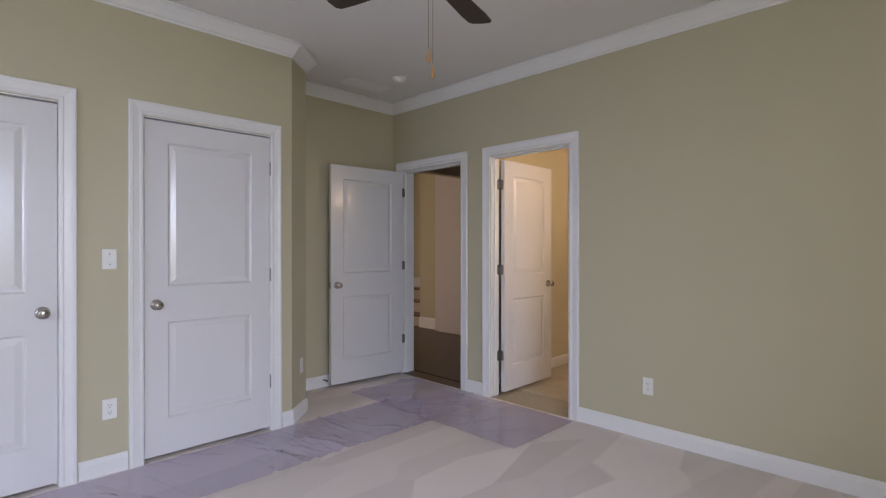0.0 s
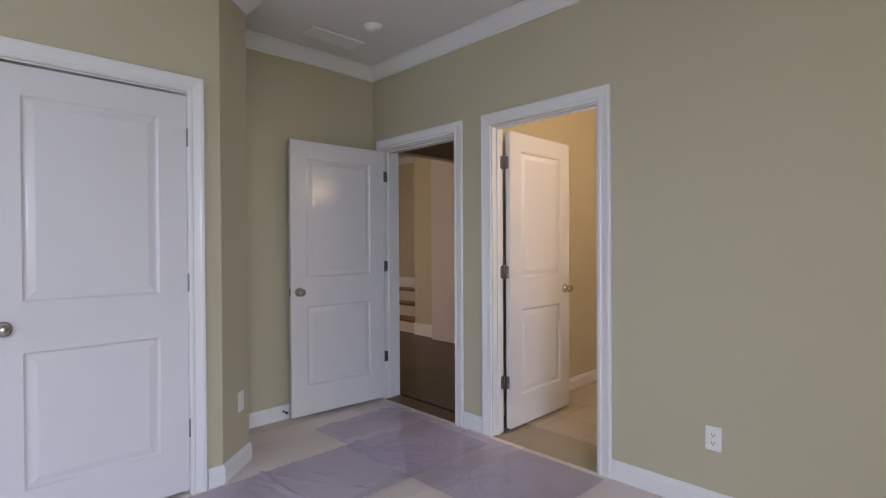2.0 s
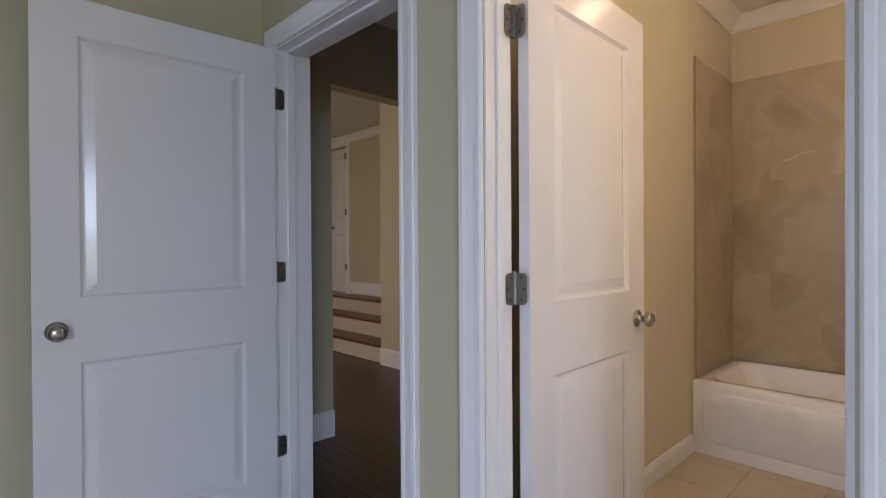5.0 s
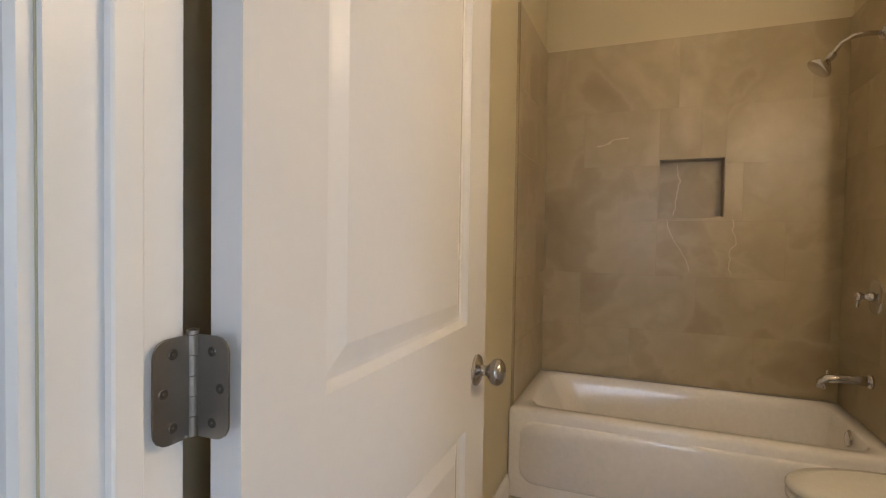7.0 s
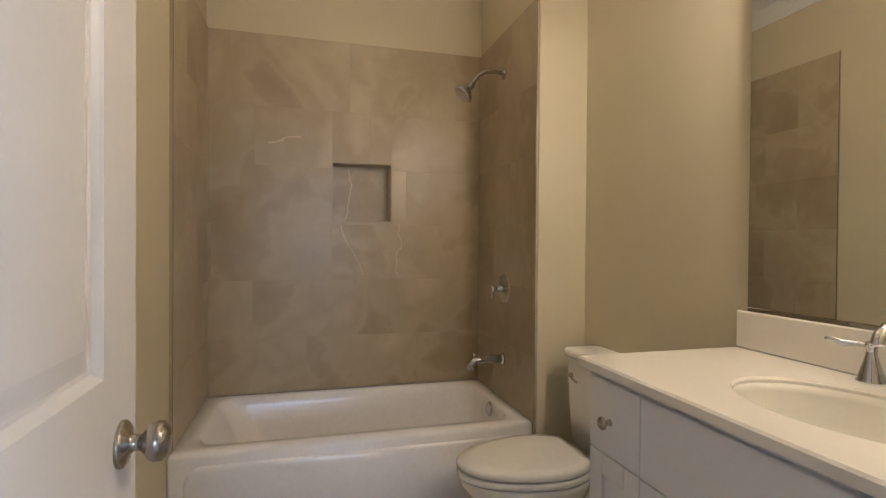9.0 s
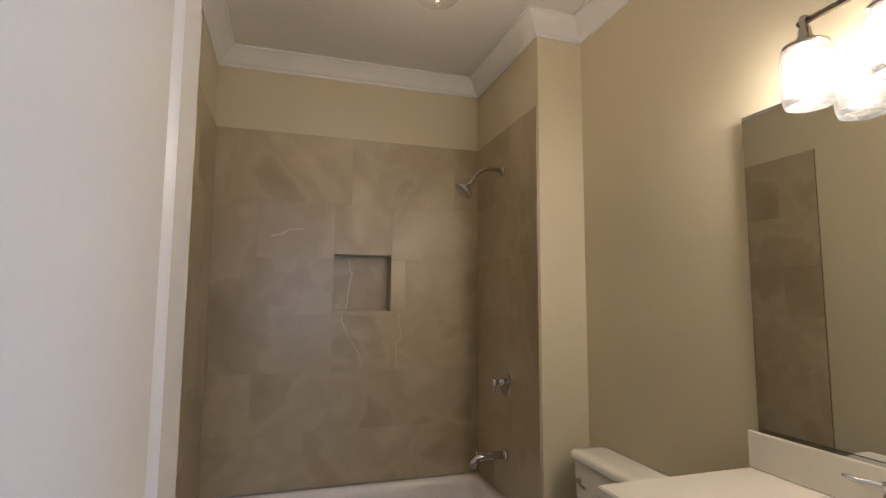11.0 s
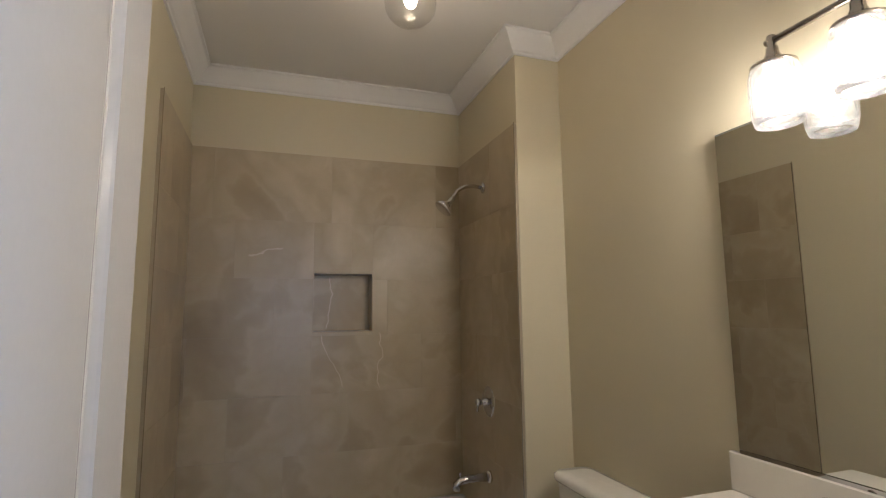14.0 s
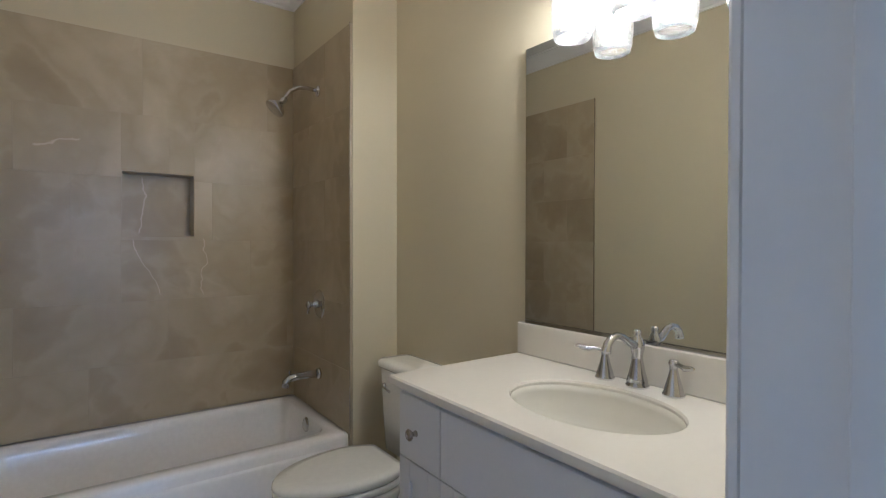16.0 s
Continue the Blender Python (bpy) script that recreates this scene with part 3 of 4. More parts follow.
door_1 = door(0.748, pose(-0.757, 0.131, FL + 0.026, 0, 0, 90.5), "white two-panel bathroom door standing wide open")
door_2 = door(0.806, pose(-1.953, -0.020, FL + 0.026, 0, 0, 266.2), "white two-panel hall door standing open into the bedroom")
door_3 = door(C1[1] - C1[0] - 0.018, pose(CX - 0.0195, C1[1] - 0.009, FL + 0.026, 0, 0, -90), "white two-panel closet door, closed", group="closet doors")
door_4 = door(C2[1] - C2[0] - 0.018, pose(CX - 0.0195, C2[0] + 0.009, FL + 0.026, 0, 0, 90), "white two-panel closet door, closed", group="closet doors")


def hinge(m, jx, jax, dx, dax, label, knuckle=0.0065, screws=True):
    """A butt hinge: pin upright at the origin, one leaf on the jamb, one on the door edge."""
    e = empty("hinge", m, label, "hinge", "door hinges")
    bm = bmesh.new()
    prof = [(0, -0.0455)]
    for k in range(5):
        z0, z1 = -0.0445 + 0.0178 * k, -0.0445 + 0.0178 * (k + 1)
        prof += [(knuckle - 0.001, z0), (knuckle, z0 + 0.0005), (knuckle, z1 - 0.0005), (knuckle - 0.001, z1)]
    prof += [(0.0055, 0.0455), (0.0055, 0.048), (0, 0.050)]
    part("pin_barrel", lathe(bm, prof, n=20, smooth=False), OLDNICKEL, e)
    for name, ax, s in (("jamb_leaf", jax, jx), ("door_leaf", dax, dx)):
        if s:
            bm = bmesh.new()
            hinge_plate(bm, ax, s)
            lf = part(name, bm, OLDNICKEL, e)
            if screws:
                for u, v in ((0.022, 0.031), (0.031, 0.0), (0.022, -0.031)):
                    sb = bmesh.new()
                    lathe(sb, [(0.0046, -0.0002), (0.0044, 0.0005), (0.0034, 0.0008), (0.0016, 0.0002), (0, -0.0008)], n=14)
                    p = pose(s * u, -0.0001, v, 90) if ax == "x" else pose(0.0023, s * u, v, 0, 90)
                    part("screw", sb, DARKMETAL, lf, m=p)
    return e


for z in (0.324, 1.075, 1.818):
    hinge(pose(BX0 + 0.0115, WT + 0.012, z), -1, "y", 1, "x", "brushed metal hinge on the open bathroom door")
    hinge(pose(HX0 + 0.0062, -0.008, z + 0.012), 1, "y", 0, "x", "dark metal hinge on the open hall door")
    hinge(pose(CX + 0.004, C1[1] - 0.004, z), 0, "x", 0, "y", "small metal hinge on the closed closet door")


# ---- bathroom: tub, toilet, vanity ----
def rounded(x0, x1, y0, y1, r, n=6):
    out = []
    for cx, cy, a0 in ((x1 - r, y1 - r, 0), (x0 + r, y1 - r, 90), (x0 + r, y0 + r, 180), (x1 - r, y0 + r, 270)):
        out += [(cx + r * math.cos(radians(a0 + 90 * k / n)), cy + r * math.sin(radians(a0 + 90 * k / n))) for k in range(n + 1)]
    return out


def loft(bm, loops, cap_first=False, cap_last=False, smooth=True):
    rings = [[bm.verts.new(p) for p in lp] for lp in loops]
    n = len(rings[0])
    for a, b in zip(rings, rings[1:]):
        for k in range(n):
            bm.faces.new([a[k], a[(k + 1) % n], b[(k + 1) % n], b[k]]).smooth = smooth
    if cap_first:
        bm.faces.new(rings[0])
    if cap_last:
        bm.faces.new(rings[-1]).smooth = smooth
    return bm


def at_z(pts, z):
    return [(x, y, z) for x, y in pts]


RIM = 0.403
tx0, tx1, ty0, ty1 = TL + 0.002, TR - 0.002, 2.098, TB - 0.002
bm = bmesh.new()
o = 0.004
loft(bm, [at_z(rounded(tx0, tx1, ty0, ty1, 0.012), FL + 0.002), at_z(rounded(tx0, tx1, ty0, ty1, 0.012), RIM - 0.022),
          at_z(rounded(tx0 + 0.003, tx1 - 0.003, ty0 + 0.003, ty1, 0.014), RIM - 0.008),
          at_z(rounded(tx0 + 0.010, tx1 - 0.010, ty0 + 0.010, ty1 - 0.004, 0.02), RIM),
          at_z(rounded(tx0 + 0.075, tx1 - 0.070, ty0 + 0.070, ty1 - 0.055, 0.10), RIM + 0.001),
          at_z(rounded(tx0 + 0.085, tx1 - 0.078, ty0 + 0.079, ty1 - 0.063, 0.10), RIM - 0.008),
          at_z(rounded(tx0 + 0.11, tx1 - 0.085, ty0 + 0.088, ty1 - 0.070, 0.11), RIM - 0.05),
          at_z(rounded(tx0 + 0.20, tx1 - 0.11, ty0 + 0.11, ty1 - 0.095, 0.12), RIM - 0.22),
          at_z(rounded(tx0 + 0.26, tx1 - 0.15, ty0 + 0.15, ty1 - 0.135, 0.12), RIM - 0.315),
          at_z(rounded(tx0 + 0.36, tx1 - 0.25, ty0 + 0.22, ty1 - 0.20, 0.10), RIM - 0.335)], cap_last=True)
tub = thing("bathtub", bm, TUBM, "white enamel alcove bathtub below the tiled walls", "bathtub")
apron = bmesh.new()
def apron_ring(d, y):
    return [(x, y, z) for x, z in rounded(tx0 + 0.055 + d, tx1 - 0.055 - d, FL + 0.075 + d, RIM - 0.050 - d, 0.075 - d)]
loft(apron, [apron_ring(0, ty0 + 0.002), apron_ring(0.004, ty0 - 0.004), apron_ring(0.014, ty0 - 0.009)], cap_last=True)
part("apron_panel", apron, TUBM, tub)
ov = bmesh.new()
lathe(ov, [(0, 0.010), (0.018, 0.010), (0.030, 0.008), (0.035, 0.004), (0.036, 0)], n=28)
part("overflow_plate", ov, CHROME, tub, "chrome overflow plate", pose(tx1 - 0.088, 2.432, RIM - 0.040, 0, -84, 0))
dr = bmesh.new()
lathe(dr, [(0, 0.006), (0.02, 0.006), (0.032, 0.003), (0.034, 0)], n=24)
part("drain", dr, CHROME, tub, "chrome drain", pose(tx1 - 0.33, 2.46, RIM - 0.336))

# shower fittings on the partition
VY = 2.445
sh = empty("shower", pose(TR - 0.0135, 2.46, 2.085), "chrome shower on a curved wall arm", "shower")
bm = bmesh.new()
lathe(bm, [(0, 0.0), (0.030, 0.0), (0.029, 0.006), (0.014, 0.012), (0.011, 0.014), (0, 0.014)], pose(0, 0, 0, 0, -90, 0), 24)
part("flange", bm, CHROME, sh)
arm = [(0.0, 0, 0), (-0.055, 0, 0.006), (-0.105, 0, 0.000), (-0.146, 0, -0.024), (-0.168, 0, -0.056), (-0.180, 0, -0.076)]
part("shower_arm", tube(bmesh.new(), arm, 0.0105, 14), CHROME, sh)
bm = bmesh.new()
lathe(bm, [(0, 0.02), (0.013, 0.018), (0.015, 0.0), (0.013, -0.012), (0.022, -0.022), (0.040, -0.040), (0.047, -0.052), (0.047, -0.060), (0.043, -0.063), (0, -0.060)],
      pose(-0.184, 0, -0.080, 0, 42, 0) @ Matrix.Scale(1.10, 4), 28)
part("spray_head", bm, CHROME, sh)
va = empty("shower_valve", pose(TR - 0.0135, VY, 0.975), "round chrome tub and shower valve with a small handle", "shower valve")
bm = bmesh.new()
lathe(bm, [(0, 0.012), (0.030, 0.012), (0.064, 0.008), (0.074, 0.003), (0.076, 0)], pose(0, 0, 0, 0, -90, 0), 36)
part("escutcheon", bm, CHROME, va)
bm = bmesh.new()
lathe(bm, [(0.020, 0.010), (0.018, 0.028), (0.012, 0.036), (0.012, 0.046), (0.019, 0.052), (0.020, 0.064), (0.012, 0.070), (0, 0.071)], pose(0, 0, 0, 0, -90, 0), 24)
tube(bm, [(-0.058, 0, 0), (-0.060, 0, -0.022), (-0.062, 0, -0.046)], [0.007, 0.006, 0.0075], 10)
part("handle", bm, CHROME, va)
sp = empty("tub_spout", pose(TR - 0.0135, VY, 0.612), "chrome tub spout over the bathtub", "tub spout")
bm = bmesh.new()
lathe(bm, [(0, 0), (0.030, 0), (0.029, 0.010), (0.022, 0.016), (0, 0.016)], pose(0, 0, 0, 0, -90, 0), 24)
part("flange", bm, CHROME, sp)
part("spout", tube(bmesh.new(), [(-0.008, 0, 0), (-0.05, 0, 0.002), (-0.12, 0, 0.002), (-0.158, 0, -0.003), (-0.176, 0, -0.020), (-0.180, 0, -0.046)],
                   [0.023, 0.020, 0.019, 0.020, 0.021, 0.018], 18), CHROME, sp)
bm = bmesh.new()
lathe(bm, [(0.004, 0), (0.004, 0.012), (0.007, 0.015), (0.006, 0.021), (0, 0.022)], n=12)
part("diverter", bm, CHROME, sp, m=pose(-0.158, 0, 0.014))

# toilet, facing the door side
TY = 1.745
toilet = empty("toilet", pose(MX, TY, FL), "white two-piece toilet with the lid closed", "toilet")


def bowl_ring(a, b, cx, z, n=40, flat=0.0):
    """An egg-shaped ring, long to -x."""
    out = []
    for k in range(n):
        t = 2 * math.pi * k / n
        c, s = math.cos(t), math.sin(t)
        x = cx + (b * c if c > 0 else a * c)
        if c > 0:
            x = cx + b * min(1.0, 1.45 * c)
        w = 0.183 * (1.0 if c < 0 else 1 - 0.10 * c)
        out.append((x, s * w if c < 0.69 else math.copysign(min(abs(s), 0.72), s) * w, z))
    return out


def scaled(ring, f, g, cx, z):
    return [(cx + (x - cx) * f, y * g, z) for x, y, _ in ring]


base = bowl_ring(0.33, 0.145, -0.375, 0.0)
bm = bmesh.new()
loft(bm, [scaled(base, 0.62, 0.58, -0.33, 0.0), scaled(base, 0.60, 0.56, -0.33, 0.05), scaled(base, 0.56, 0.50, -0.33, 0.14), scaled(base, 0.70, 0.66, -0.345, 0.22),
          scaled(base, 0.88, 0.88, -0.365, 0.32), scaled(base, 0.97, 0.97, -0.375, 0.360), scaled(base, 0.97, 0.97, -0.375, 0.380)], True, True)
part("bowl", bm, PORCELAIN, toilet)
bm = bmesh.new()
loft(bm, [scaled(base, 0.985, 0.985, -0.375, 0.384), scaled(base, 1.0, 1.0, -0.375, 0.390), scaled(base, 1.0, 1.0, -0.375, 0.404), scaled(base, 0.985, 0.985, -0.375, 0.409)], True, True)
part("seat", bm, PORCELAIN, toilet)
bm = bmesh.new()
loft(bm, [scaled(base, 0.985, 0.985, -0.375, 0.414), scaled(base, 1.005, 1.005, -0.375, 0.419), scaled(base, 1.005, 1.005, -0.375, 0.433), scaled(base, 0.98, 0.98, -0.375, 0.443),
          scaled(base, 0.80, 0.80, -0.375, 0.448), scaled(base, 0.4, 0.4, -0.375, 0.450)], True, True)
part("lid", bm, PORCELAIN, toilet)
bm = bmesh.new()
loft(bm, [at_z(rounded(-0.155, -0.012, -0.185, 0.185, 0.03), 0.395), at_z(rounded(-0.162, -0.010, -0.20, 0.20, 0.035), 0.56), at_z(rounded(-0.167, -0.008, -0.21, 0.21, 0.035), 0.755)], True, True)
tank = part("tank", bm, PORCELAIN, toilet)
bm = bmesh.new()
loft(bm, [at_z(rounded(-0.174, -0.004, -0.220, 0.220, 0.04), 0.756), at_z(rounded(-0.180, -0.003, -0.224, 0.224, 0.042), 0.765), at_z(rounded(-0.180, -0.003, -0.224, 0.224, 0.042), 0.782),
          at_z(rounded(-0.170, -0.008, -0.214, 0.214, 0.04), 0.792), at_z(rounded(-0.13, -0.03, -0.17, 0.17, 0.03), 0.795)], True, True)
part("tank_lid", bm, PORCELAIN, toilet)
bm = bmesh.new()
lathe(bm, [(0, 0.012), (0.010, 0.011), (0.013, 0.004), (0.013, 0)], pose(-0.166, 0.15, 0.68, 0, -90, 0), 16)
tube(bm, [(-0.176, 0.15, 0.68), (-0.181, 0.12, 0.676), (-0.181, 0.085, 0.670)], [0.005, 0.005, 0.006], 10)
part("flush_lever", bm, CHROME, tank, "chrome flush lever")
for s in (-1, 1):
    bm = bmesh.new()
    tube(bm, [(-0.235, 0.06 * s, 0.425), (-0.235, 0.09 * s, 0.425)], 0.012, 12)
    part("seat_hinge", bm, PORCELAIN, toilet)

# vanity
VX, VY0, VY1, CZ = 0.203, WR + 0.004, 1.214, 0.911
vx = VX + 0.040
van = empty("vanity_cabinet", pose(0, 0, 0), "white shaker vanity cabinet with drawers and doors", "cabinet")
b0, b1, bz0, bz1 = VY0 + 0.004, VY1 - 0.020, FL + 0.09, CZ - 0.025
bm = solid((vx, vx + 0.020, b0, b1, bz0, bz1), (vx + 0.020, MX - 0.002, b0, b0 + 0.018, bz0, bz1), (vx + 0.020, MX - 0.002, b1 - 0.018, b1, bz0, bz1),
           (vx + 0.020, MX - 0.002, b0 + 0.018, b1 - 0.018, bz0, bz0 + 0.018), (vx + 0.06, MX - 0.002, b0 + 0.01, b1 - 0.01, FL + 0.001, bz0), bevel=0.0015)
part("body", bm, CABINET, van)
KN = [(0, 0), (0.009, 0), (0.0075, 0.003), (0.006, 0.010), (0.009, 0.015), (0.0155, 0.019), (0.0165, 0.023), (0.013, 0.027), (0, 0.029)]


def shaker(name, y0, y1, z0, z1, knob=None, flat=False):
    t = 0.019
    x1, x0 = vx - 0.0015, vx - 0.0015 - t
    bm = bmesh.new()
    if flat:
        box(bm, x0, x1, y0, y1, z0, z1, bevel=0.003, seg=2)
    else:
        w = 0.055
        box(bm, x0, x1, y0, y0 + w, z0, z1, bevel=0.002)
        box(bm, x0, x1, y1 - w, y1, z0, z1, bevel=0.002)
        box(bm, x0, x1, y0 + w, y1 - w, z0, z0 + w, bevel=0.002)
        box(bm, x0, x1, y0 + w, y1 - w, z1 - w, z1, bevel=0.002)
        box(bm, x0 + 0.009, x1, y0 + w - 0.002, y1 - w + 0.002, z0 + w - 0.002, z1 - w + 0.002)
    f = part(name, bm, CABINET, van)
    for ky, kz in ([knob] if knob else []):
        kb = bmesh.new()
        lathe(kb, KN, n=20)
        part("knob", kb, NICKEL, f, "round nickel knob", pose(x0, ky, kz, 0, -90, 0))
    return f


d1, d2 = b1 - 0.012, 0.9815
shaker("drawer_front", d2, d1, 0.687, bz1 - 0.019, (1.094, 0.771), True)
shaker("drawer_front", d2, d1, 0.385, 0.684, (1.094, 0.525))
shaker("drawer_front", d2, d1, 0.10, 0.382, (1.094, 0.25))
shaker("false_drawer_front", 0.4135, 0.9785, 0.687, bz1 - 0.019, None, True)
shaker("cabinet_door", 0.6975, 0.9785, 0.10, 0.684, (0.735, 0.60))
shaker("cabinet_door", 0.4135, 0.6945, 0.10, 0.684, (0.657, 0.60))
shaker("drawer_front", 0.185, 0.4105, 0.687, bz1 - 0.019, (0.298, 0.771), True)
shaker("drawer_front", 0.185, 0.4105, 0.385, 0.684, (0.298, 0.525))
shaker("drawer_front", 0.185, 0.4105, 0.10, 0.382, (0.298, 0.25))
bm = sweep(bmesh.new(), [(vx, VY0 + 0.004), (vx, b1), (MX - 0.004, b1)], [(0, bz1 - 0.022), (0.006, bz1 - 0.022), (0.010, bz1 - 0.012), (0.018, bz1 - 0.003), (0.018, bz1 - 0.0005), (0, bz1 - 0.0005)])
part("cornice_moulding", bm, CABINET, van)

# worktop with an oval basin cut into it
SX, SY, SA, SB = 0.470, 0.705, 0.160, 0.220
bm = bmesh.new()
N = 64
ring = [(SX + SA * math.cos(2 * math.pi * k / N), SY + SB * math.sin(2 * math.pi * k / N)) for k in range(N)]


def rect_hit(k, x0, x1, y0, y1):
    c, s = math.cos(2 * math.pi * k / N), math.sin(2 * math.pi * k / N)
    f = min(((x1 - SX) / c if c > 1e-9 else (x0 - SX) / c if c < -1e-9 else 1e9), ((y1 - SY) / s if s > 1e-9 else (y0 - SY) / s if s < -1e-9 else 1e9))
    return (SX + f * c, SY + f * s)


r4 = [rect_hit(k, VX, MX - 0.001, VY0, VY1) for k in range(N)]
for cx, cy in ((VX, VY0), (VX, VY1), (MX - 0.001, VY0), (MX - 0.001, VY1)):
    i = min(range(N), key=lambda q: (r4[q][0] - cx) ** 2 + (r4[q][1] - cy) ** 2)
    r4[i] = (cx, cy)
def shrink(p, d):
    return (min(max(p[0], VX + d), MX - 0.001), min(max(p[1], VY0), VY1 - d))
loft(bm, [at_z(ring, CZ - 0.013), at_z(ring, CZ - 0.006), at_z([(SX + (x - SX) * 1.02, SY + (y - SY) * 1.02) for x, y in ring], CZ),
          at_z([shrink(p, 0.005) for p in r4], CZ), at_z(r4, CZ - 0.005), at_z(r4, CZ - 0.024), at_z([(SX + (x - SX) * 1.10, SY + (y - SY) * 1.10) for x, y in ring], CZ - 0.024), at_z([(SX + (x - SX) * 1.10, SY + (y - SY) * 1.10) for x, y in ring], CZ - 0.013), at_z(ring, CZ - 0.013)], smooth=False)
top = thing("countertop", bm, COUNTER, "cream cultured marble vanity top with an oval cutout", "countertop")
part("backsplash", solid((MX - 0.022, MX - 0.001, VY0, VY1 - 0.002, CZ + 0.0005, 1.019), bevel=0.003), COUNTER, top)
bm = bmesh.new()
loft(bm, [[(SX + (x - SX) * f, SY + (y - SY) * f, CZ - d) for x, y in ring] for f, d in
          ((1.06, 0.0135), (1.0, 0.0135), (0.985, 0.030), (0.93, 0.085), (0.80, 0.120), (0.58, 0.142), (0.30, 0.150), (0.11, 0.152))], cap_last=True)
basin = thing("sink_basin", bm, BASIN, "cream oval vanity basin under the cutout", "sink")
if basin.data.polygons[-1].normal.z < 0:
    basin.data.flip_normals()
bm = bmesh.new()
lathe(bm, [(0, 0.004), (0.014, 0.004), (0.022, 0.002), (0.024, 0)], n=20)
part("drain", bm, CHROME, basin, "chrome drain", pose(SX, SY, CZ - 0.151))

# widespread faucet
FX, FY = 0.684, 0.720
fa = empty("faucet", pose(FX, FY, CZ), "chrome widespread faucet with a curved spout", "faucet")
bm = bmesh.new()
lathe(bm, [(0, 0), (0.030, 0), (0.031, 0.006), (0.027, 0.011), (0.028, 0.016), (0.021, 0.040), (0.0155, 0.070), (0.0145, 0.085), (0.018, 0.100), (0.019, 0.112), (0.015, 0.124),
           (0.011, 0.132), (0.008, 0.138), (0.010, 0.144), (0.009, 0.152), (0, 0.154)], n=24)
part("body", bm, CHROME, fa)
part("spout", tube(bmesh.new(), [(0, 0, 0.112), (-0.020, 0, 0.114), (-0.042, 0, 0.124), (-0.064, 0, 0.139), (-0.088, 0, 0.146), (-0.112, 0, 0.141), (-0.128, 0, 0.128), (-0.134, 0, 0.112), (-0.135, 0, 0.105)],
                   [0.013, 0.0115, 0.0105, 0.0095, 0.0095, 0.0100, 0.011, 0.0125, 0.013], 16), CHROME, fa)
for s in (-1, 1):
    h = bmesh.new()
    lathe(h, [(0, 0), (0.027, 0), (0.028, 0.006), (0.024, 0.011), (0.023, 0.018), (0.014, 0.048), (0.010, 0.066), (0.0105, 0.076), (0.014, 0.082), (0.010, 0.090), (0, 0.092)], pose(0.0, 0.102 * s, 0), 22)
    hd = part("handle_base", h, CHROME, fa)
    lv = bmesh.new()
    tube(lv, [(0, 0.102 * s, 0.080), (-0.012, 0.122 * s, 0.083), (-0.024, 0.144 * s, 0.080), (-0.036, 0.166 * s, 0.086), (-0.040, 0.174 * s, 0.087)], [0.006, 0.005, 0.0075, 0.0062, 0.003], 12)
    part("lever", lv, CHROME, hd)

# mirror
mi = empty("mirror", pose(0, 0, 0), "large frameless wall mirror above the vanity", "mirror")
part("glass", solid((-0.006, 0, 0, 1.000, 1.030, 1.956), bevel=0.0015), MIRROR, mi, m=pose(MX - 0.0015, 0.175, 0, 0, 0, 0.75))
part("bottom_channel", solid((MX - 0.019, MX - 0.001, 0.175, 1.175, 1.0205, 1.0295)), CHROME, mi)

# vanity light, four seeded glass jars on a bar
LXB, LZB = 0.628, 2.098
vl = empty("vanity_light", pose(0, 0, 0), "four-light chrome vanity bar with seeded glass shades", "wall light")
bm = bmesh.new()
lathe(bm, [(0, 0.018), (0.055, 0.018), (0.064, 0.014), (0.068, 0.0)], pose(MX, 0, 0, 0, -90, 0), 32)
part("backplate", bm, NICKEL, vl, "oval nickel backplate", pose(0, 0.5925, LZB - 0.02))
for y in (0.545, 0.640):
    part("arm", tube(bmesh.new(), [(MX - 0.015, y, LZB - 0.02), (LXB + 0.03, y, LZB - 0.012), (LXB, y, LZB)], 0.007, 12), NICKEL, vl)
part("bar", tube(bmesh.new(), [(LXB, 0.285, LZB), (LXB, 0.912, LZB)], 0.0085, 12), NICKEL, vl)
for y in (0.897, 0.698, 0.499, 0.300):
    m = pose(LXB, y, LZB)
    bm = bmesh.new()
    lathe(bm, [(0, 0.016), (0.010, 0.014), (0.012, 0.0), (0.010, -0.014), (0.014, -0.018), (0.015, -0.034), (0.018, -0.038), (0.019, -0.056), (0.050, -0.061), (0.053, -0.063), (0.053, -0.071), (0, -0.071)], m, 22)
    sk = part("socket", bm, NICKEL, vl)
    bm = bmesh.new()
    prof = [(0.050, -0.068), (0.056, -0.080), (0.060, -0.100), (0.061, -0.150), (0.058, -0.195), (0.052, -0.218)]
    lathe(bm, prof + [(r - 0.003, h) for r, h in reversed(prof)], m, 30)
    shd = part("shade", bm, SEEDED, vl, "seeded clear glass jar shade")
    shd.visible_shadow = False
    bm = bmesh.new()
    lathe(bm, [(0, -0.064), (0.013, -0.064), (0.015, -0.080), (0.032, -0.105), (0.039, -0.128), (0.034, -0.150), (0.018, -0.164), (0, -0.167)], m, 20)
    bb = part("bulb", bm, BULB, vl, "glowing frosted bulb")
    bb.visible_shadow = False

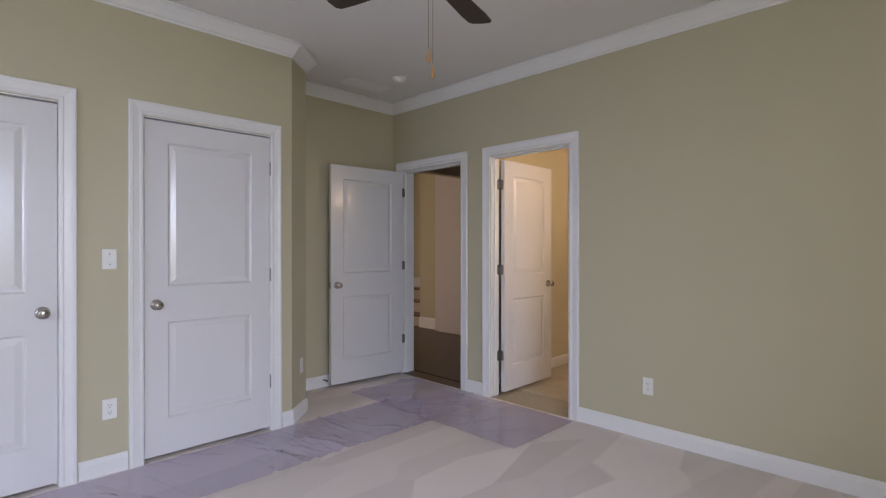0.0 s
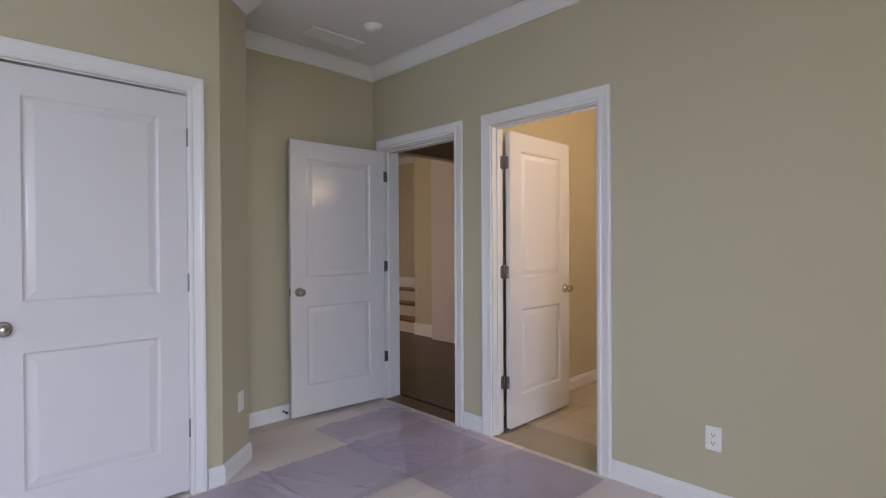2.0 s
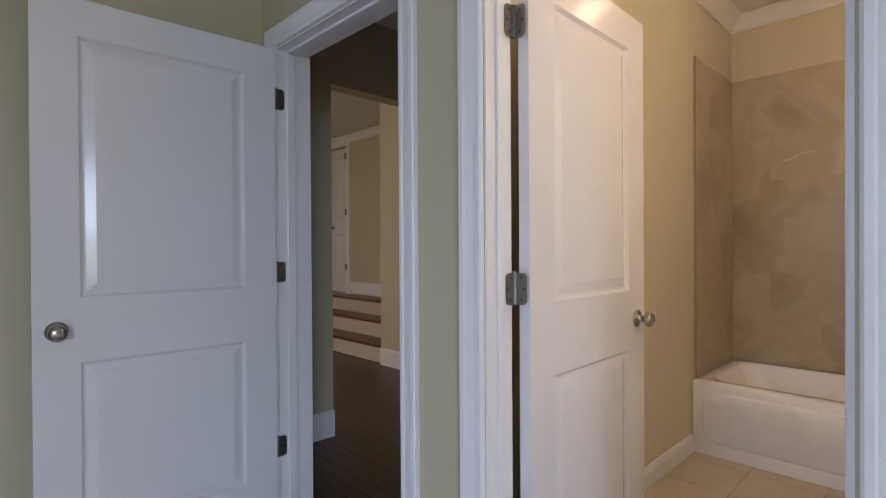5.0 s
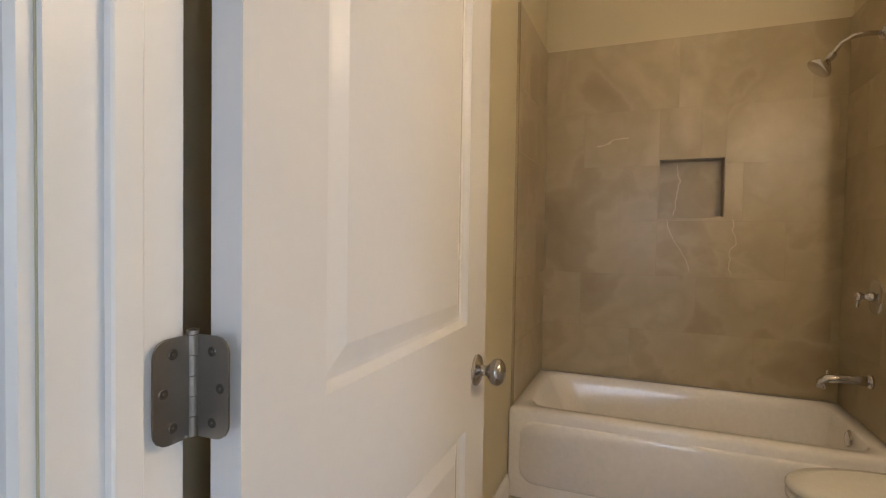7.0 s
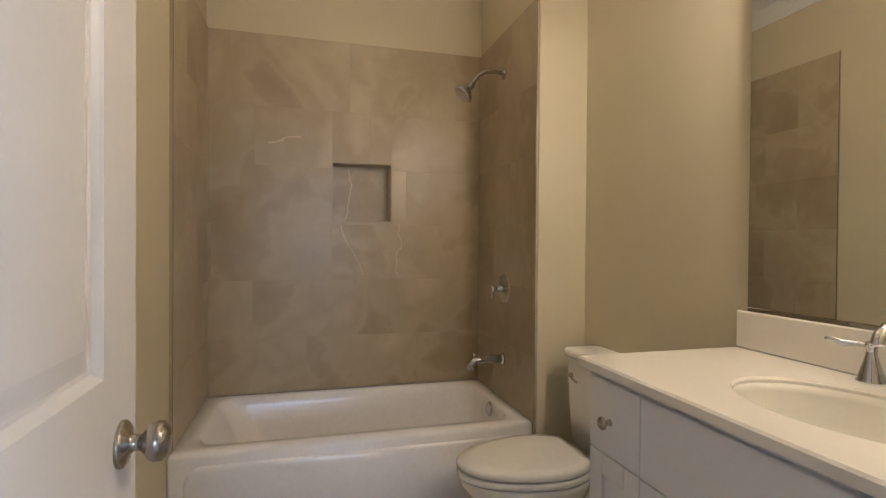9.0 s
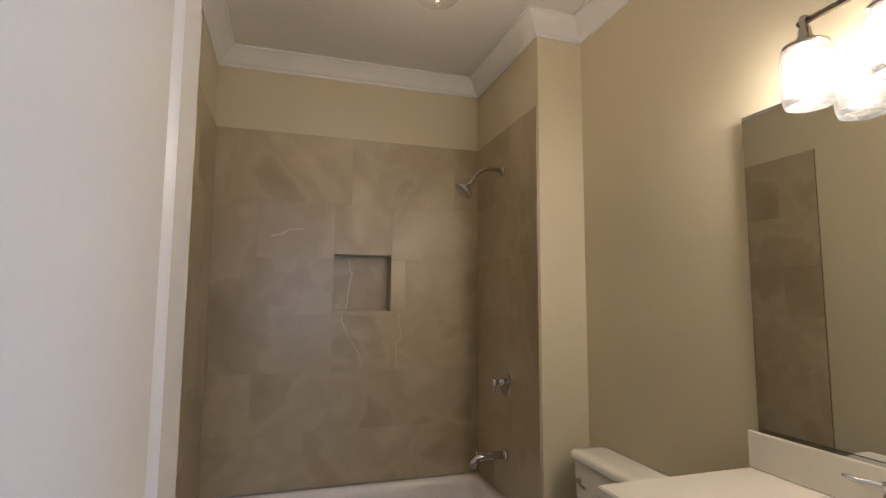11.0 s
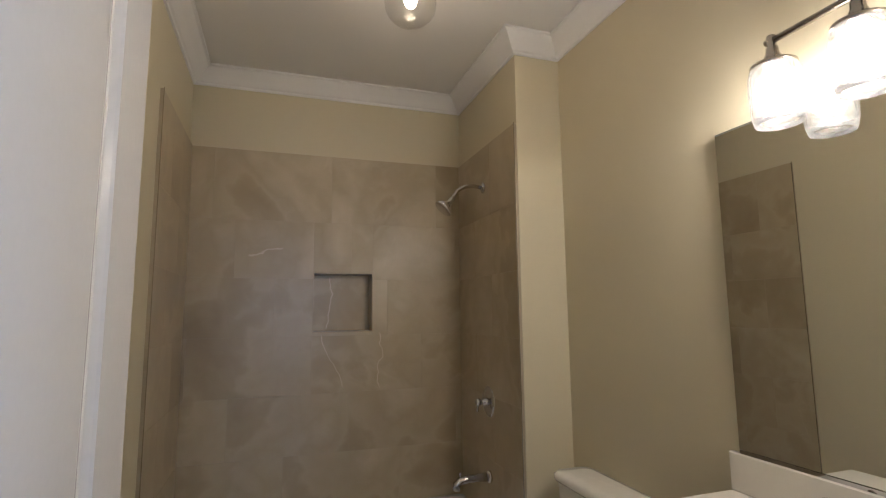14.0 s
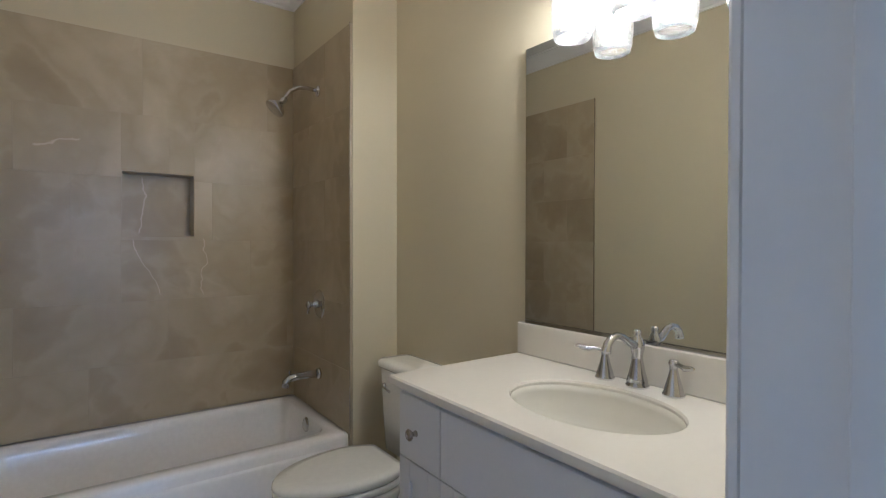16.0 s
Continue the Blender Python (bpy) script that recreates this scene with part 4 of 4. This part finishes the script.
# ceiling pendant globe
PX, PY = -0.115, 1.658
pe = empty("ceiling_light", pose(PX, PY, CE), "clear glass globe ceiling light on a bronze canopy", "ceiling light")
bm = bmesh.new()
lathe(bm, [(0, 0), (0.062, 0), (0.063, -0.008), (0.056, -0.014), (0.028, -0.018), (0.012, -0.024), (0, -0.024)], n=32)
part("canopy", bm, BRASS, pe, "dark bronze round canopy")
part("stem", tube(bmesh.new(), [(0, 0, -0.02), (0, 0, -0.095)], 0.005, 10), BRASS, pe)
bm = bmesh.new()
lathe(bm, [(0, -0.090), (0.014, -0.092), (0.022, -0.104), (0.024, -0.134), (0.020, -0.140), (0.015, -0.144), (0, -0.144)], n=24)
part("socket", bm, BRASS, pe)
bm = bmesh.new()
prof = [(0.021, -0.136)] + [(0.094 * math.sin(a), -0.212 + 0.082 * math.cos(a)) for a in np.linspace(0.24, math.pi - 0.001, 18)]
lathe(bm, prof, n=36)
gl = part("globe", bm, GLASS, pe, "thin clear glass globe")
so = gl.modifiers.new("thickness", "SOLIDIFY")
so.thickness = 0.002
gl.visible_shadow = False
bm = bmesh.new()
lathe(bm, [(0, -0.144), (0.010, -0.145), (0.013, -0.158), (0.021, -0.180), (0.024, -0.198), (0.019, -0.216), (0.008, -0.226), (0, -0.227)], n=20)
fb = part("bulb", bm, FILAMENT, pe, "glowing amber filament bulb")
fb.visible_shadow = False
bulb_light("bulb_light", (PX, PY, CE - 0.200), 0.48, (1.0, 0.66, 0.36), 0.018)

# exhaust vent
ev = empty("exhaust_vent", pose(0.404, 1.655, CE), "white square exhaust fan grille in the ceiling", "exhaust fan")
fr = bmesh.new()
sweep(fr, [(-0.118, -0.108), (0.118, -0.108), (0.118, 0.108), (-0.118, 0.108)], [(0, -0.001), (0, -0.006), (0.010, -0.012), (0.030, -0.012), (0.030, -0.001)], True)
part("frame", fr, PLASTIC, ev)
# Dark sheet paints the shade behind the slats.
part("backing", solid((-0.088, 0.088, -0.078, 0.078, -0.003, -0.001)), DARK, ev)
for k in range(22):
    x = -0.085 + k * 0.0081
    for y0, y1 in ((-0.077, -0.028), (-0.024, 0.024), (0.028, 0.077)):
        part("slat", solid((x, x + 0.0040, y0, y1, -0.0115, -0.003)), PLASTIC, ev)
part("bridge", solid((-0.086, 0.094, -0.0275, -0.0245, -0.012, -0.003), (-0.086, 0.094, 0.0245, 0.0275, -0.012, -0.003)), PLASTIC, ev)

# ---- bedroom things ----
sd = empty("smoke_detector", pose(-1.375, -0.530, CE), "round white smoke detector on the ceiling", "smoke detector")
bm = bmesh.new()
lathe(bm, [(0, -0.036), (0.030, -0.035), (0.044, -0.030), (0.052, -0.020), (0.054, -0.012), (0.062, -0.010), (0.064, 0), (0, 0)], n=36)
part("body", bm, PLASTIC, sd)
bm = bmesh.new()
lathe(bm, [(0, -0.039), (0.010, -0.0385), (0.012, -0.034)], n=16)
part("test_button", bm, PLASTIC, sd)


def plate(name, m, label, outlet=True):
    e = empty(name, m, label, "outlet" if outlet else "light switch")
    part("cover_plate", solid((-0.036, 0.036, -0.006, 0, -0.058, 0.058), bevel=0.003), PLASTIC, e)
    if outlet:
        for z in (-0.020, 0.020):
            r = part("receptacle", solid((-0.017, 0.017, -0.0085, -0.0062, z - 0.014, z + 0.014), bevel=0.001), PLASTIC, e)
            for x, h in ((-0.006, 0.005), (0.006, 0.004)):
                part("slot", solid((x - 0.0012, x + 0.0012, -0.0092, -0.0087, z - h + 0.002, z + h + 0.002)), DARK, r)
            part("ground_hole", solid((-0.0025, 0.0025, -0.0092, -0.0087, z - 0.011, z - 0.006)), DARK, r)
    else:
        part("toggle", solid((-0.005, 0.005, -0.017, -0.004, -0.004, 0.014), bevel=0.0015), PLASTIC, e)
        for z in (-0.030, 0.030):
            s = bmesh.new()
            lathe(s, [(0.0035, 0), (0.003, 0.0012), (0, 0.0014)], n=12)
            part("screw", s, NICKEL, e, m=pose(0, -0.006, z, 90))
    return e


cr = empty("ceiling_register", pose(-1.735, -0.620, CE), "white slatted air register in the ceiling", "air vent")
fr = bmesh.new()
sweep(fr, [(-0.09, -0.215), (0.09, -0.215), (0.09, 0.215), (-0.09, 0.215)], [(0, -0.001), (0, -0.004), (0.006, -0.009), (0.022, -0.009), (0.022, -0.001)], True)
part("frame", fr, PLASTIC, cr)
# Duct shade between the slats, painted as a dark sheet.
part("backing", solid((-0.068, 0.068, -0.193, 0.193, -0.003, -0.001)), DARK, cr)
for k in range(9):
    part("slat", solid((-0.066 + 0.015 * k, -0.066 + 0.015 * k + 0.0105, -0.192, 0.192, -0.009, -0.004)), PLASTIC, cr)
ds = empty("door_stop", pose(LX + 0.015, -0.845, 0.045), "small metal spring door stop on the baseboard", "door stop")
part("spring", tube(bmesh.new(), [(0, 0, 0), (0.035, 0, 0), (0.05, 0, 0)], [0.008, 0.006, 0.006], 12), OLDNICKEL, ds)
bm = bmesh.new()
lathe(bm, [(0, 0), (0.009, 0.001), (0.010, 0.008), (0, 0.011)], pose(0.05, 0, 0, 0, 90, 0), 14)
part("tip", bm, DARK, ds, "dark rubber tip")
plate("outlet", pose(0.576, -0.0005, 0.337), "white duplex outlet low on the khaki wall")
plate("outlet", pose(CX + 0.0005, -2.673, 0.348, 0, 0, 90), "white duplex outlet between the closet doors")
plate("light_switch", pose(CX + 0.0005, -2.673, 1.201, 0, 0, 90), "white toggle switch between the closet doors", False)
ax = math.atan2(-1.310 + 1.5425, -1.592 - CX)
plate("outlet", pose((-1.592 + CX) / 2 - 0.035, -1.426 + 0.042, 0.36, 0, 0, math.degrees(ax) + 180), "white duplex outlet on the angled wall")

# ceiling fan
fan = empty("ceiling_fan", pose(0.41, -1.865, CE), "dark wood ceiling fan with two pull chains", "ceiling fan")
bm = bmesh.new()
lathe(bm, [(0, 0), (0.068, 0), (0.064, -0.03), (0.030, -0.055), (0.016, -0.06), (0.016, -0.155), (0.05, -0.165), (0.100, -0.185), (0.112, -0.215), (0.112, -0.265), (0.090, -0.290), (0.060, -0.305),
           (0.058, -0.350), (0.040, -0.368), (0, -0.372)], n=40)
part("motor_housing", bm, BRASS, fan)
for k in range(4):
    bl = bmesh.new()
    prof = [(0.150, 0.050), (0.30, 0.060), (0.45, 0.068), (0.535, 0.066), (0.556, 0.050), (0.561, 0.0)]
    out = [(x, y) for x, y in prof] + [(x, -y) for x, y in reversed(prof[:-1])]
    loft(bl, [[(x, y, 0.004 + y * 0.16) for x, y in out], [(x, y, -0.004 + y * 0.16) for x, y in out]], True, True, False)
    b = part("blade", bl, FANWOOD, fan, "dark stained wooden blade", pose(0, 0, -0.285, 0, 0, 107 + 90 * k))
    part("blade_iron", solid((0.085, 0.20, -0.016, 0.016, -0.012, -0.005), bevel=0.002), BRASS, b)
for (x, y), z in (((0.05, -0.055), -0.675), ((-0.045, 0.062), -0.688)):
    ch = part("pull_chain", tube(bmesh.new(), [(x, y, -0.30), (x, y, z + 0.02)], 0.0012, 6), BRASS, fan)
    bm = bmesh.new()
    lathe(bm, [(0, 0.028), (0.003, 0.026), (0.006, 0.010), (0.0095, -0.010), (0.0095, -0.022), (0.006, -0.030), (0, -0.031)], n=16)
    part("bob", bm, BOB, ch, "turned wooden pull", pose(x, y, z))


def film_strip(x0, x1, y0, y1, z, seed, label, along):
    nx, ny = max(8, int((x1 - x0) / 0.012)), max(8, int((y1 - y0) / 0.012))
    bm = bmesh.new()
    rnd = random.Random(seed)
    NF = int(24 * (x1 - x0) * (y1 - y0))
    folds = [(rnd.uniform(x0, x1), rnd.uniform(y0, y1), rnd.gauss(0.35 if along else 1.0, 0.35 if along else 0.6), rnd.uniform(0.16, 0.55), rnd.uniform(0.005, 0.014), rnd.uniform(0.007, 0.013)) for _ in range(NF)]
    if along:      # gathered by the corner of the angled wall
        folds += [(rnd.uniform(x0 + 0.1, x1), rnd.gauss(-1.68, 0.20), rnd.gauss(0.15, 0.18), rnd.uniform(0.14, 0.38), rnd.uniform(0.010, 0.020), rnd.uniform(0.008, 0.013)) for _ in range(30)]
    rows = []
    for i in range(nx + 1):
        row = []
        for j in range(ny + 1):
            x, y = x0 + (x1 - x0) * i / nx, y0 + (y1 - y0) * j / ny
            h = 0.002 * noise.noise(Vector((x * 3, y * 3, seed)))
            for fx, fy, a, ln, ht, wd in folds:
                u, v = (x - fx) * math.cos(a) + (y - fy) * math.sin(a), -(x - fx) * math.sin(a) + (y - fy) * math.cos(a)
                if abs(u) < ln and abs(v) < 4 * wd:
                    h += ht * math.exp(-(v / wd) ** 2) * math.cos(u / ln * math.pi / 2)
            ex = 0.004 * noise.noise(Vector((x * 6, y * 6, seed + 9)))
            row.append(bm.verts.new((x + ex, y + ex, z + 0.003 + max(0, h))))
        rows.append(row)
    for i in range(nx):
        for j in range(ny):
            bm.faces.new([rows[i][j], rows[i + 1][j], rows[i + 1][j + 1], rows[i][j + 1]]).smooth = True
    ob = thing("protective_film", bm, FILM, label, "floor film")
    if ob.data.polygons[0].normal.z < 0:
        ob.data.flip_normals()
    ob.visible_shadow = False      # thin clear film
    return ob


film_strip(-1.350, -0.720, -4.6, -0.12, FL, 3, "wrinkled clear plastic carpet film along the closet wall", True)
film_strip(-1.74, 0.050, -0.785, -0.06, FL + 0.007, 7, "wrinkled clear plastic carpet film before the doorways", False)
thing("threshold", solid((HX0 + 0.006, HX1 - 0.006, 0.0, WR, FL - 0.002, FL + 0.002)), PLANK, "dark wooden strip under the hall doorway", "threshold", kind="structure")

# windows behind the camera
def window(name, m, w, h, label):
    e = tagged(empty(name, m, label, "window"), kind="structure")
    f = 0.05
    part("window_frame", solid((-w / 2, -w / 2 + f, -0.03, 0.03, 0, h), (w / 2 - f, w / 2, -0.03, 0.03, 0, h), (-w / 2 + f, w / 2 - f, -0.03, 0.03, 0, f),
                               (-w / 2 + f, w / 2 - f, -0.03, 0.03, h - f, h), (-w / 2 + f, w / 2 - f, -0.025, 0.025, h / 2 - 0.02, h / 2 + 0.02)), TRIM, e)
    part("window_sill", solid((-w / 2 - 0.05, w / 2 + 0.05, -0.12, -0.055, -0.03, -0.002), bevel=0.004), TRIM, e)
    return e


# ---- hall and stair lobby beyond the hall doorway ----
wall("wall_14", solid((-2.84, -2.72, WT, 0.75, FL, CE), (-2.84, -2.72, 0.75, 2.06, 2.24, CE)), WALL, "khaki hall wall with a wide opening")
wall("wall_15", solid((TL - 0.24, TL - 0.12, WT, 6.0, FL, CE)), WALL, "khaki hall wall behind the bathroom")
wall("wall_16", solid((-4.06, -3.60, 2.17, 2.42, FL, 2.74), (-4.06, -3.94, 2.42, 3.12, FL, 2.74)), WALL, "khaki painted pier beside the steps")
# Paler and less yellow than the khaki pier beside it.
wall("wall_21", solid((-3.60, TL - 0.24, 2.06, 2.42, FL, 2.74), bevel=0.01), PALE, "pale wall end beside the hall opening")
wall("wall_17", solid((-8.0, -6.36, 3.0, 3.12, 0.5, 3.2), (-5.90, -4.06, 3.0, 3.12, 0.5, 3.2), (-6.36, -5.90, 3.0, 3.12, 2.60, 3.2)), WALL, "khaki painted wall at the head of the steps")
wall("wall_18", solid((-8.12, -8.0, -1.9, 3.12, FL, 3.2)), WALL, "khaki painted far lobby wall")
window_wall("wall_19", "y", -1.75, -8.0, LX - 0.12, [(-5.3, -3.9, 0.8, 2.6)], -0.12, WALL, "khaki painted lobby wall with a window")
thing("ceiling", solid((-8.1, -2.72, -1.9, 3.12, 2.742, 2.84)), CEIL, "white lobby ceiling", "ceiling", kind="structure")
thing("ceiling", solid((-2.72, TL - 0.12, WT, 6.0, CE, 2.84)), CEIL, "white hall ceiling", "ceiling", kind="structure")
wall("wall_20", solid((LX - 0.24, LX - 0.12, -1.75, WT, FL, 2.74)), WALL, "khaki lobby side wall")
HB = [(0, FL + 0.001), (0.016, FL + 0.001), (0.016, 0.13), (0.010, 0.15), (0, 0.15)]
trim("baseboard", [(-2.72, 0.75), (-2.72, WT + 0.02)], HB, "white hall baseboard")
trim("baseboard", [(-3.601, 2.17), (-4.06, 2.17)], HB, "white baseboard on the pier")
# White risers: the lobby's warm shade is put into this tan base colour.
RISER = material("riser_warm_shade", (0.56, 0.49, 0.40), 0.45, vary=0.04, scale=5, fine=120, bump=0.05)
steps = empty("stairs", pose(0, 0, 0), "three wooden steps with white risers coloured for warm shade", "stairs", kind="structure")
for k in range(3):
    y, z = 2.20 + 0.27 * k, FL + 0.186 * (k + 1)
    part("riser", solid((-7.9, -4.065, y, y + 0.02, FL + 0.186 * k, z - 0.028)), RISER, steps, "white riser with warm shade in its colour")
    part("tread", solid((-7.9, -4.065, y - 0.025, y + 0.28 + (0.24 if k == 2 else 0), z - 0.027, z), bevel=0.006), TREAD, steps, "stained oak tread")
LAND = [(o, h + 0.56) for o, h in HB]
trim("baseboard", [(-4.065, 3.0), (-5.82, 3.0)], LAND, "white baseboard on the landing")
trim("baseboard", [(-6.44, 3.0), (-7.9, 3.0)], LAND, "white baseboard on the landing")
trim("crown_trim", [(-4.065, 3.0), (-7.9, 3.0)], CROWN, "white crown moulding over the landing")
door_5 = door(0.432, pose(-5.914, 3.04, 0.56, 0, 0, 180), "narrow white panel door at the head of the steps")
casing("door_casing", -6.356, -5.904, pose(0, 3.0, 0.56), "white casing round the landing door")
for z in (0.91, 1.68, 2.46):
    hinge(pose(-5.912, 2.976, z), 0, "x", 1, "x", "dark metal hinge on the landing door", screws=False)
window("window_1", pose(0.0, BY - 0.06, 0.75, 0, 0, 180), 1.6, 1.6, "white double-hung bedroom window")
window("window_2", pose(RX + 0.06, -3.6, 0.40, 0, 0, -90), 1.8, 1.95, "white double-hung bedroom window")
window("window_3", pose(-4.6, -1.81, 0.8, 0, 0, 180), 1.4, 1.8, "white lobby window")
thing("ground", solid((-400, 400, -400, 400, -0.6, -0.4)), material("lawn", (0.06, 0.08, 0.035), 0.9, vary=0.3, scale=0.3, fine=20), "grass lawn outside", "ground", kind="structure")

# ---- pieces: wall tiles, floor tiles, planks ----
def tile_mesh(name, w, h, t, mat, bev=0.0012):
    """A slab w by h in local x-z, its face at y = -t."""
    bm = bmesh.new()
    loft(bm, [[(x, y, z) for x, z in ((i, i), (w - i, i), (w - i, h - i), (i, h - i))] for i, y in ((0, 0), (0, -t + bev), (bev, -t))], cap_last=True, smooth=False)
    return finish(bm, name, mat)


def tile_field(parent, u0, u1, rows, length, place, cut=None):
    """Rows (z0, z1, first joint) of tiles along u; place(u, z) gives the pose of a tile's lower corner."""
    G = 0.0011
    for z0, z1, j in rows:
        us = [u0]
        while j < u1 - 0.02:
            if j > u0 + 0.02:
                us.append(j)
            j += length
        us.append(u1)
        spans = list(zip(us, us[1:]))
        for a, b in spans:
            bits = [(a, b, z0, z1)]
            if cut:
                c0, c1, k0, k1 = cut
                nb = []
                for (p, q, r, s) in bits:
                    if q <= c0 or p >= c1 or s <= k0 or r >= k1:
                        nb.append((p, q, r, s))
                        continue
                    if p < c0: nb.append((p, c0, r, s))
                    if q > c1: nb.append((c1, q, r, s))
                    lo_, hi_ = max(p, c0), min(q, c1)
                    if r < k0 - 0.012: nb.append((lo_, hi_, r, k0))
                    if s > k1 + 0.012: nb.append((lo_, hi_, k1, s))
                bits = nb
            for p, q, r, s in bits:
                if q - p > 0.012 and s - r > 0.012:
                    piece("tile", tile_mesh("tile", q - p - G, s - r - G, 0.009, TILE, 0.0007), parent, place(p + G / 2, r + G / 2))


T0 = RIM + 0.003
ZS = [T0, 0.695, 1.002, 1.305, 1.613, 1.925, 2.306]
back = thing("tile_wall", solid((TL + 0.001, NI[0], TB - 0.0125, TB - 0.0005, T0, 2.306), (NI[1], TR - 0.001, TB - 0.0125, TB - 0.0005, T0, 2.306),
                                (NI[0], NI[1], TB - 0.0125, TB - 0.0005, T0, NI[2]), (NI[0], NI[1], TB - 0.0125, TB - 0.0005, NI[3], 2.306)), GROUT,
             "taupe marble-look tiled back wall with a square niche", "tile wall", kind="structure")
joints = [-0.49, -0.765, -0.36, -0.557, -0.76, -0.265]
tile_field(back, TL + 0.002, TR - 0.002, [(ZS[k], ZS[k + 1], joints[k] - 0.61) for k in range(6)], 0.61, lambda u, z: pose(u, TB - 0.0045, z), NI)
side_rows = [(ZS[k], ZS[k + 1], TF + (0.30 if k % 2 else 0.52)) for k in range(6)]
lw = thing("tile_wall", solid((TL + 0.0005, TL + 0.0125, TF + 0.062, TB - 0.014, FL + 0.01, 2.306)), GROUT, "taupe marble-look tiled end wall of the tub", "tile wall", kind="structure")
tile_field(lw, TF + 0.062, TB - 0.016, side_rows, 0.61, lambda u, z: pose(TL + 0.0045, u, z, 0, 0, 90))
rw = thing("tile_wall", solid((TR - 0.0125, TR - 0.0005, TF + 0.004, TB - 0.014, FL + 0.01, 2.306)), GROUT, "taupe marble-look tiled shower wall", "tile wall", kind="structure")
tile_field(rw, -(TB - 0.016), -(TF + 0.004), [(z0, z1, -j - 0.61) for z0, z1, j in side_rows], 0.61, lambda u, z: pose(TR - 0.0045, -u, z, 0, 0, -90))
ni = thing("niche_lining", solid((NI[0], NI[1], TB + 0.094, TB + 0.0995, NI[2], NI[3]), (NI[0], NI[0] + 0.004, TB - 0.012, TB + 0.094, NI[2], NI[3]), (NI[1] - 0.004, NI[1], TB - 0.012, TB + 0.094, NI[2], NI[3]),
                                 (NI[0] + 0.004, NI[1] - 0.004, TB - 0.012, TB + 0.094, NI[2], NI[2] + 0.006), (NI[0] + 0.004, NI[1] - 0.004, TB - 0.012, TB + 0.094, NI[3] - 0.004, NI[3])), TILE,
             "tiled shower niche recess", "shower niche", kind="structure")
for x in (TL + 0.0145, TR - 0.0145):
    part("tile_edge_trim", solid((x - 0.0015, x + 0.0015, TF + 0.0005 + (0.058 if x < 0 else 0), TF + 0.0035 + (0.058 if x < 0 else 0), T0, 2.31)), NICKEL, lw if x < 0 else rw)

floor_b = [o for o in scene.objects if o.name.startswith("floor")][1]
ft = tile_mesh("floor_tile", 0.327, 0.327, 0.0065, FLOORTILE)
for i in range(6):
    for j in range(7):
        x, y = TL + 0.01 + i * 0.33 - 0.02, 0.03 + j * 0.33
        if x + 0.33 < MX + 0.3 and y < TF:
            piece("floor_tile", ft, floor_b, pose(x, y + 0.327, FL - 0.0065, -90))
floor_h = [o for o in scene.objects if o.name.startswith("floor")][2]
rnd = random.Random(5)
shared = {ln: tile_mesh("plank", ln - 0.002, 0.0815, 0.012, PLANK, 0.0008) for ln in (0.9, 1.3, 1.7)}


def plank_row(y, x0, x1):
    x = x0 - rnd.uniform(0, 0.8)
    while x < x1 - 0.01:
        ln = rnd.choice((0.9, 1.3, 1.7))
        if x + ln > x1 - 0.25:
            ln = x1 - x
        mesh = shared[ln] if ln in shared else tile_mesh("plank", ln - 0.002, 0.0815, 0.012, PLANK, 0.0008)
        piece("plank", mesh, floor_h, pose(x, y + 0.0815, FL - 0.012, -90))
        x += ln


for i in range(24):
    plank_row(WT + 0.003 + i * 0.083, -6.2, TL - 0.25)
for i in range(23):
    plank_row(WT - (i + 1) * 0.083, -6.2, LX - 0.26)
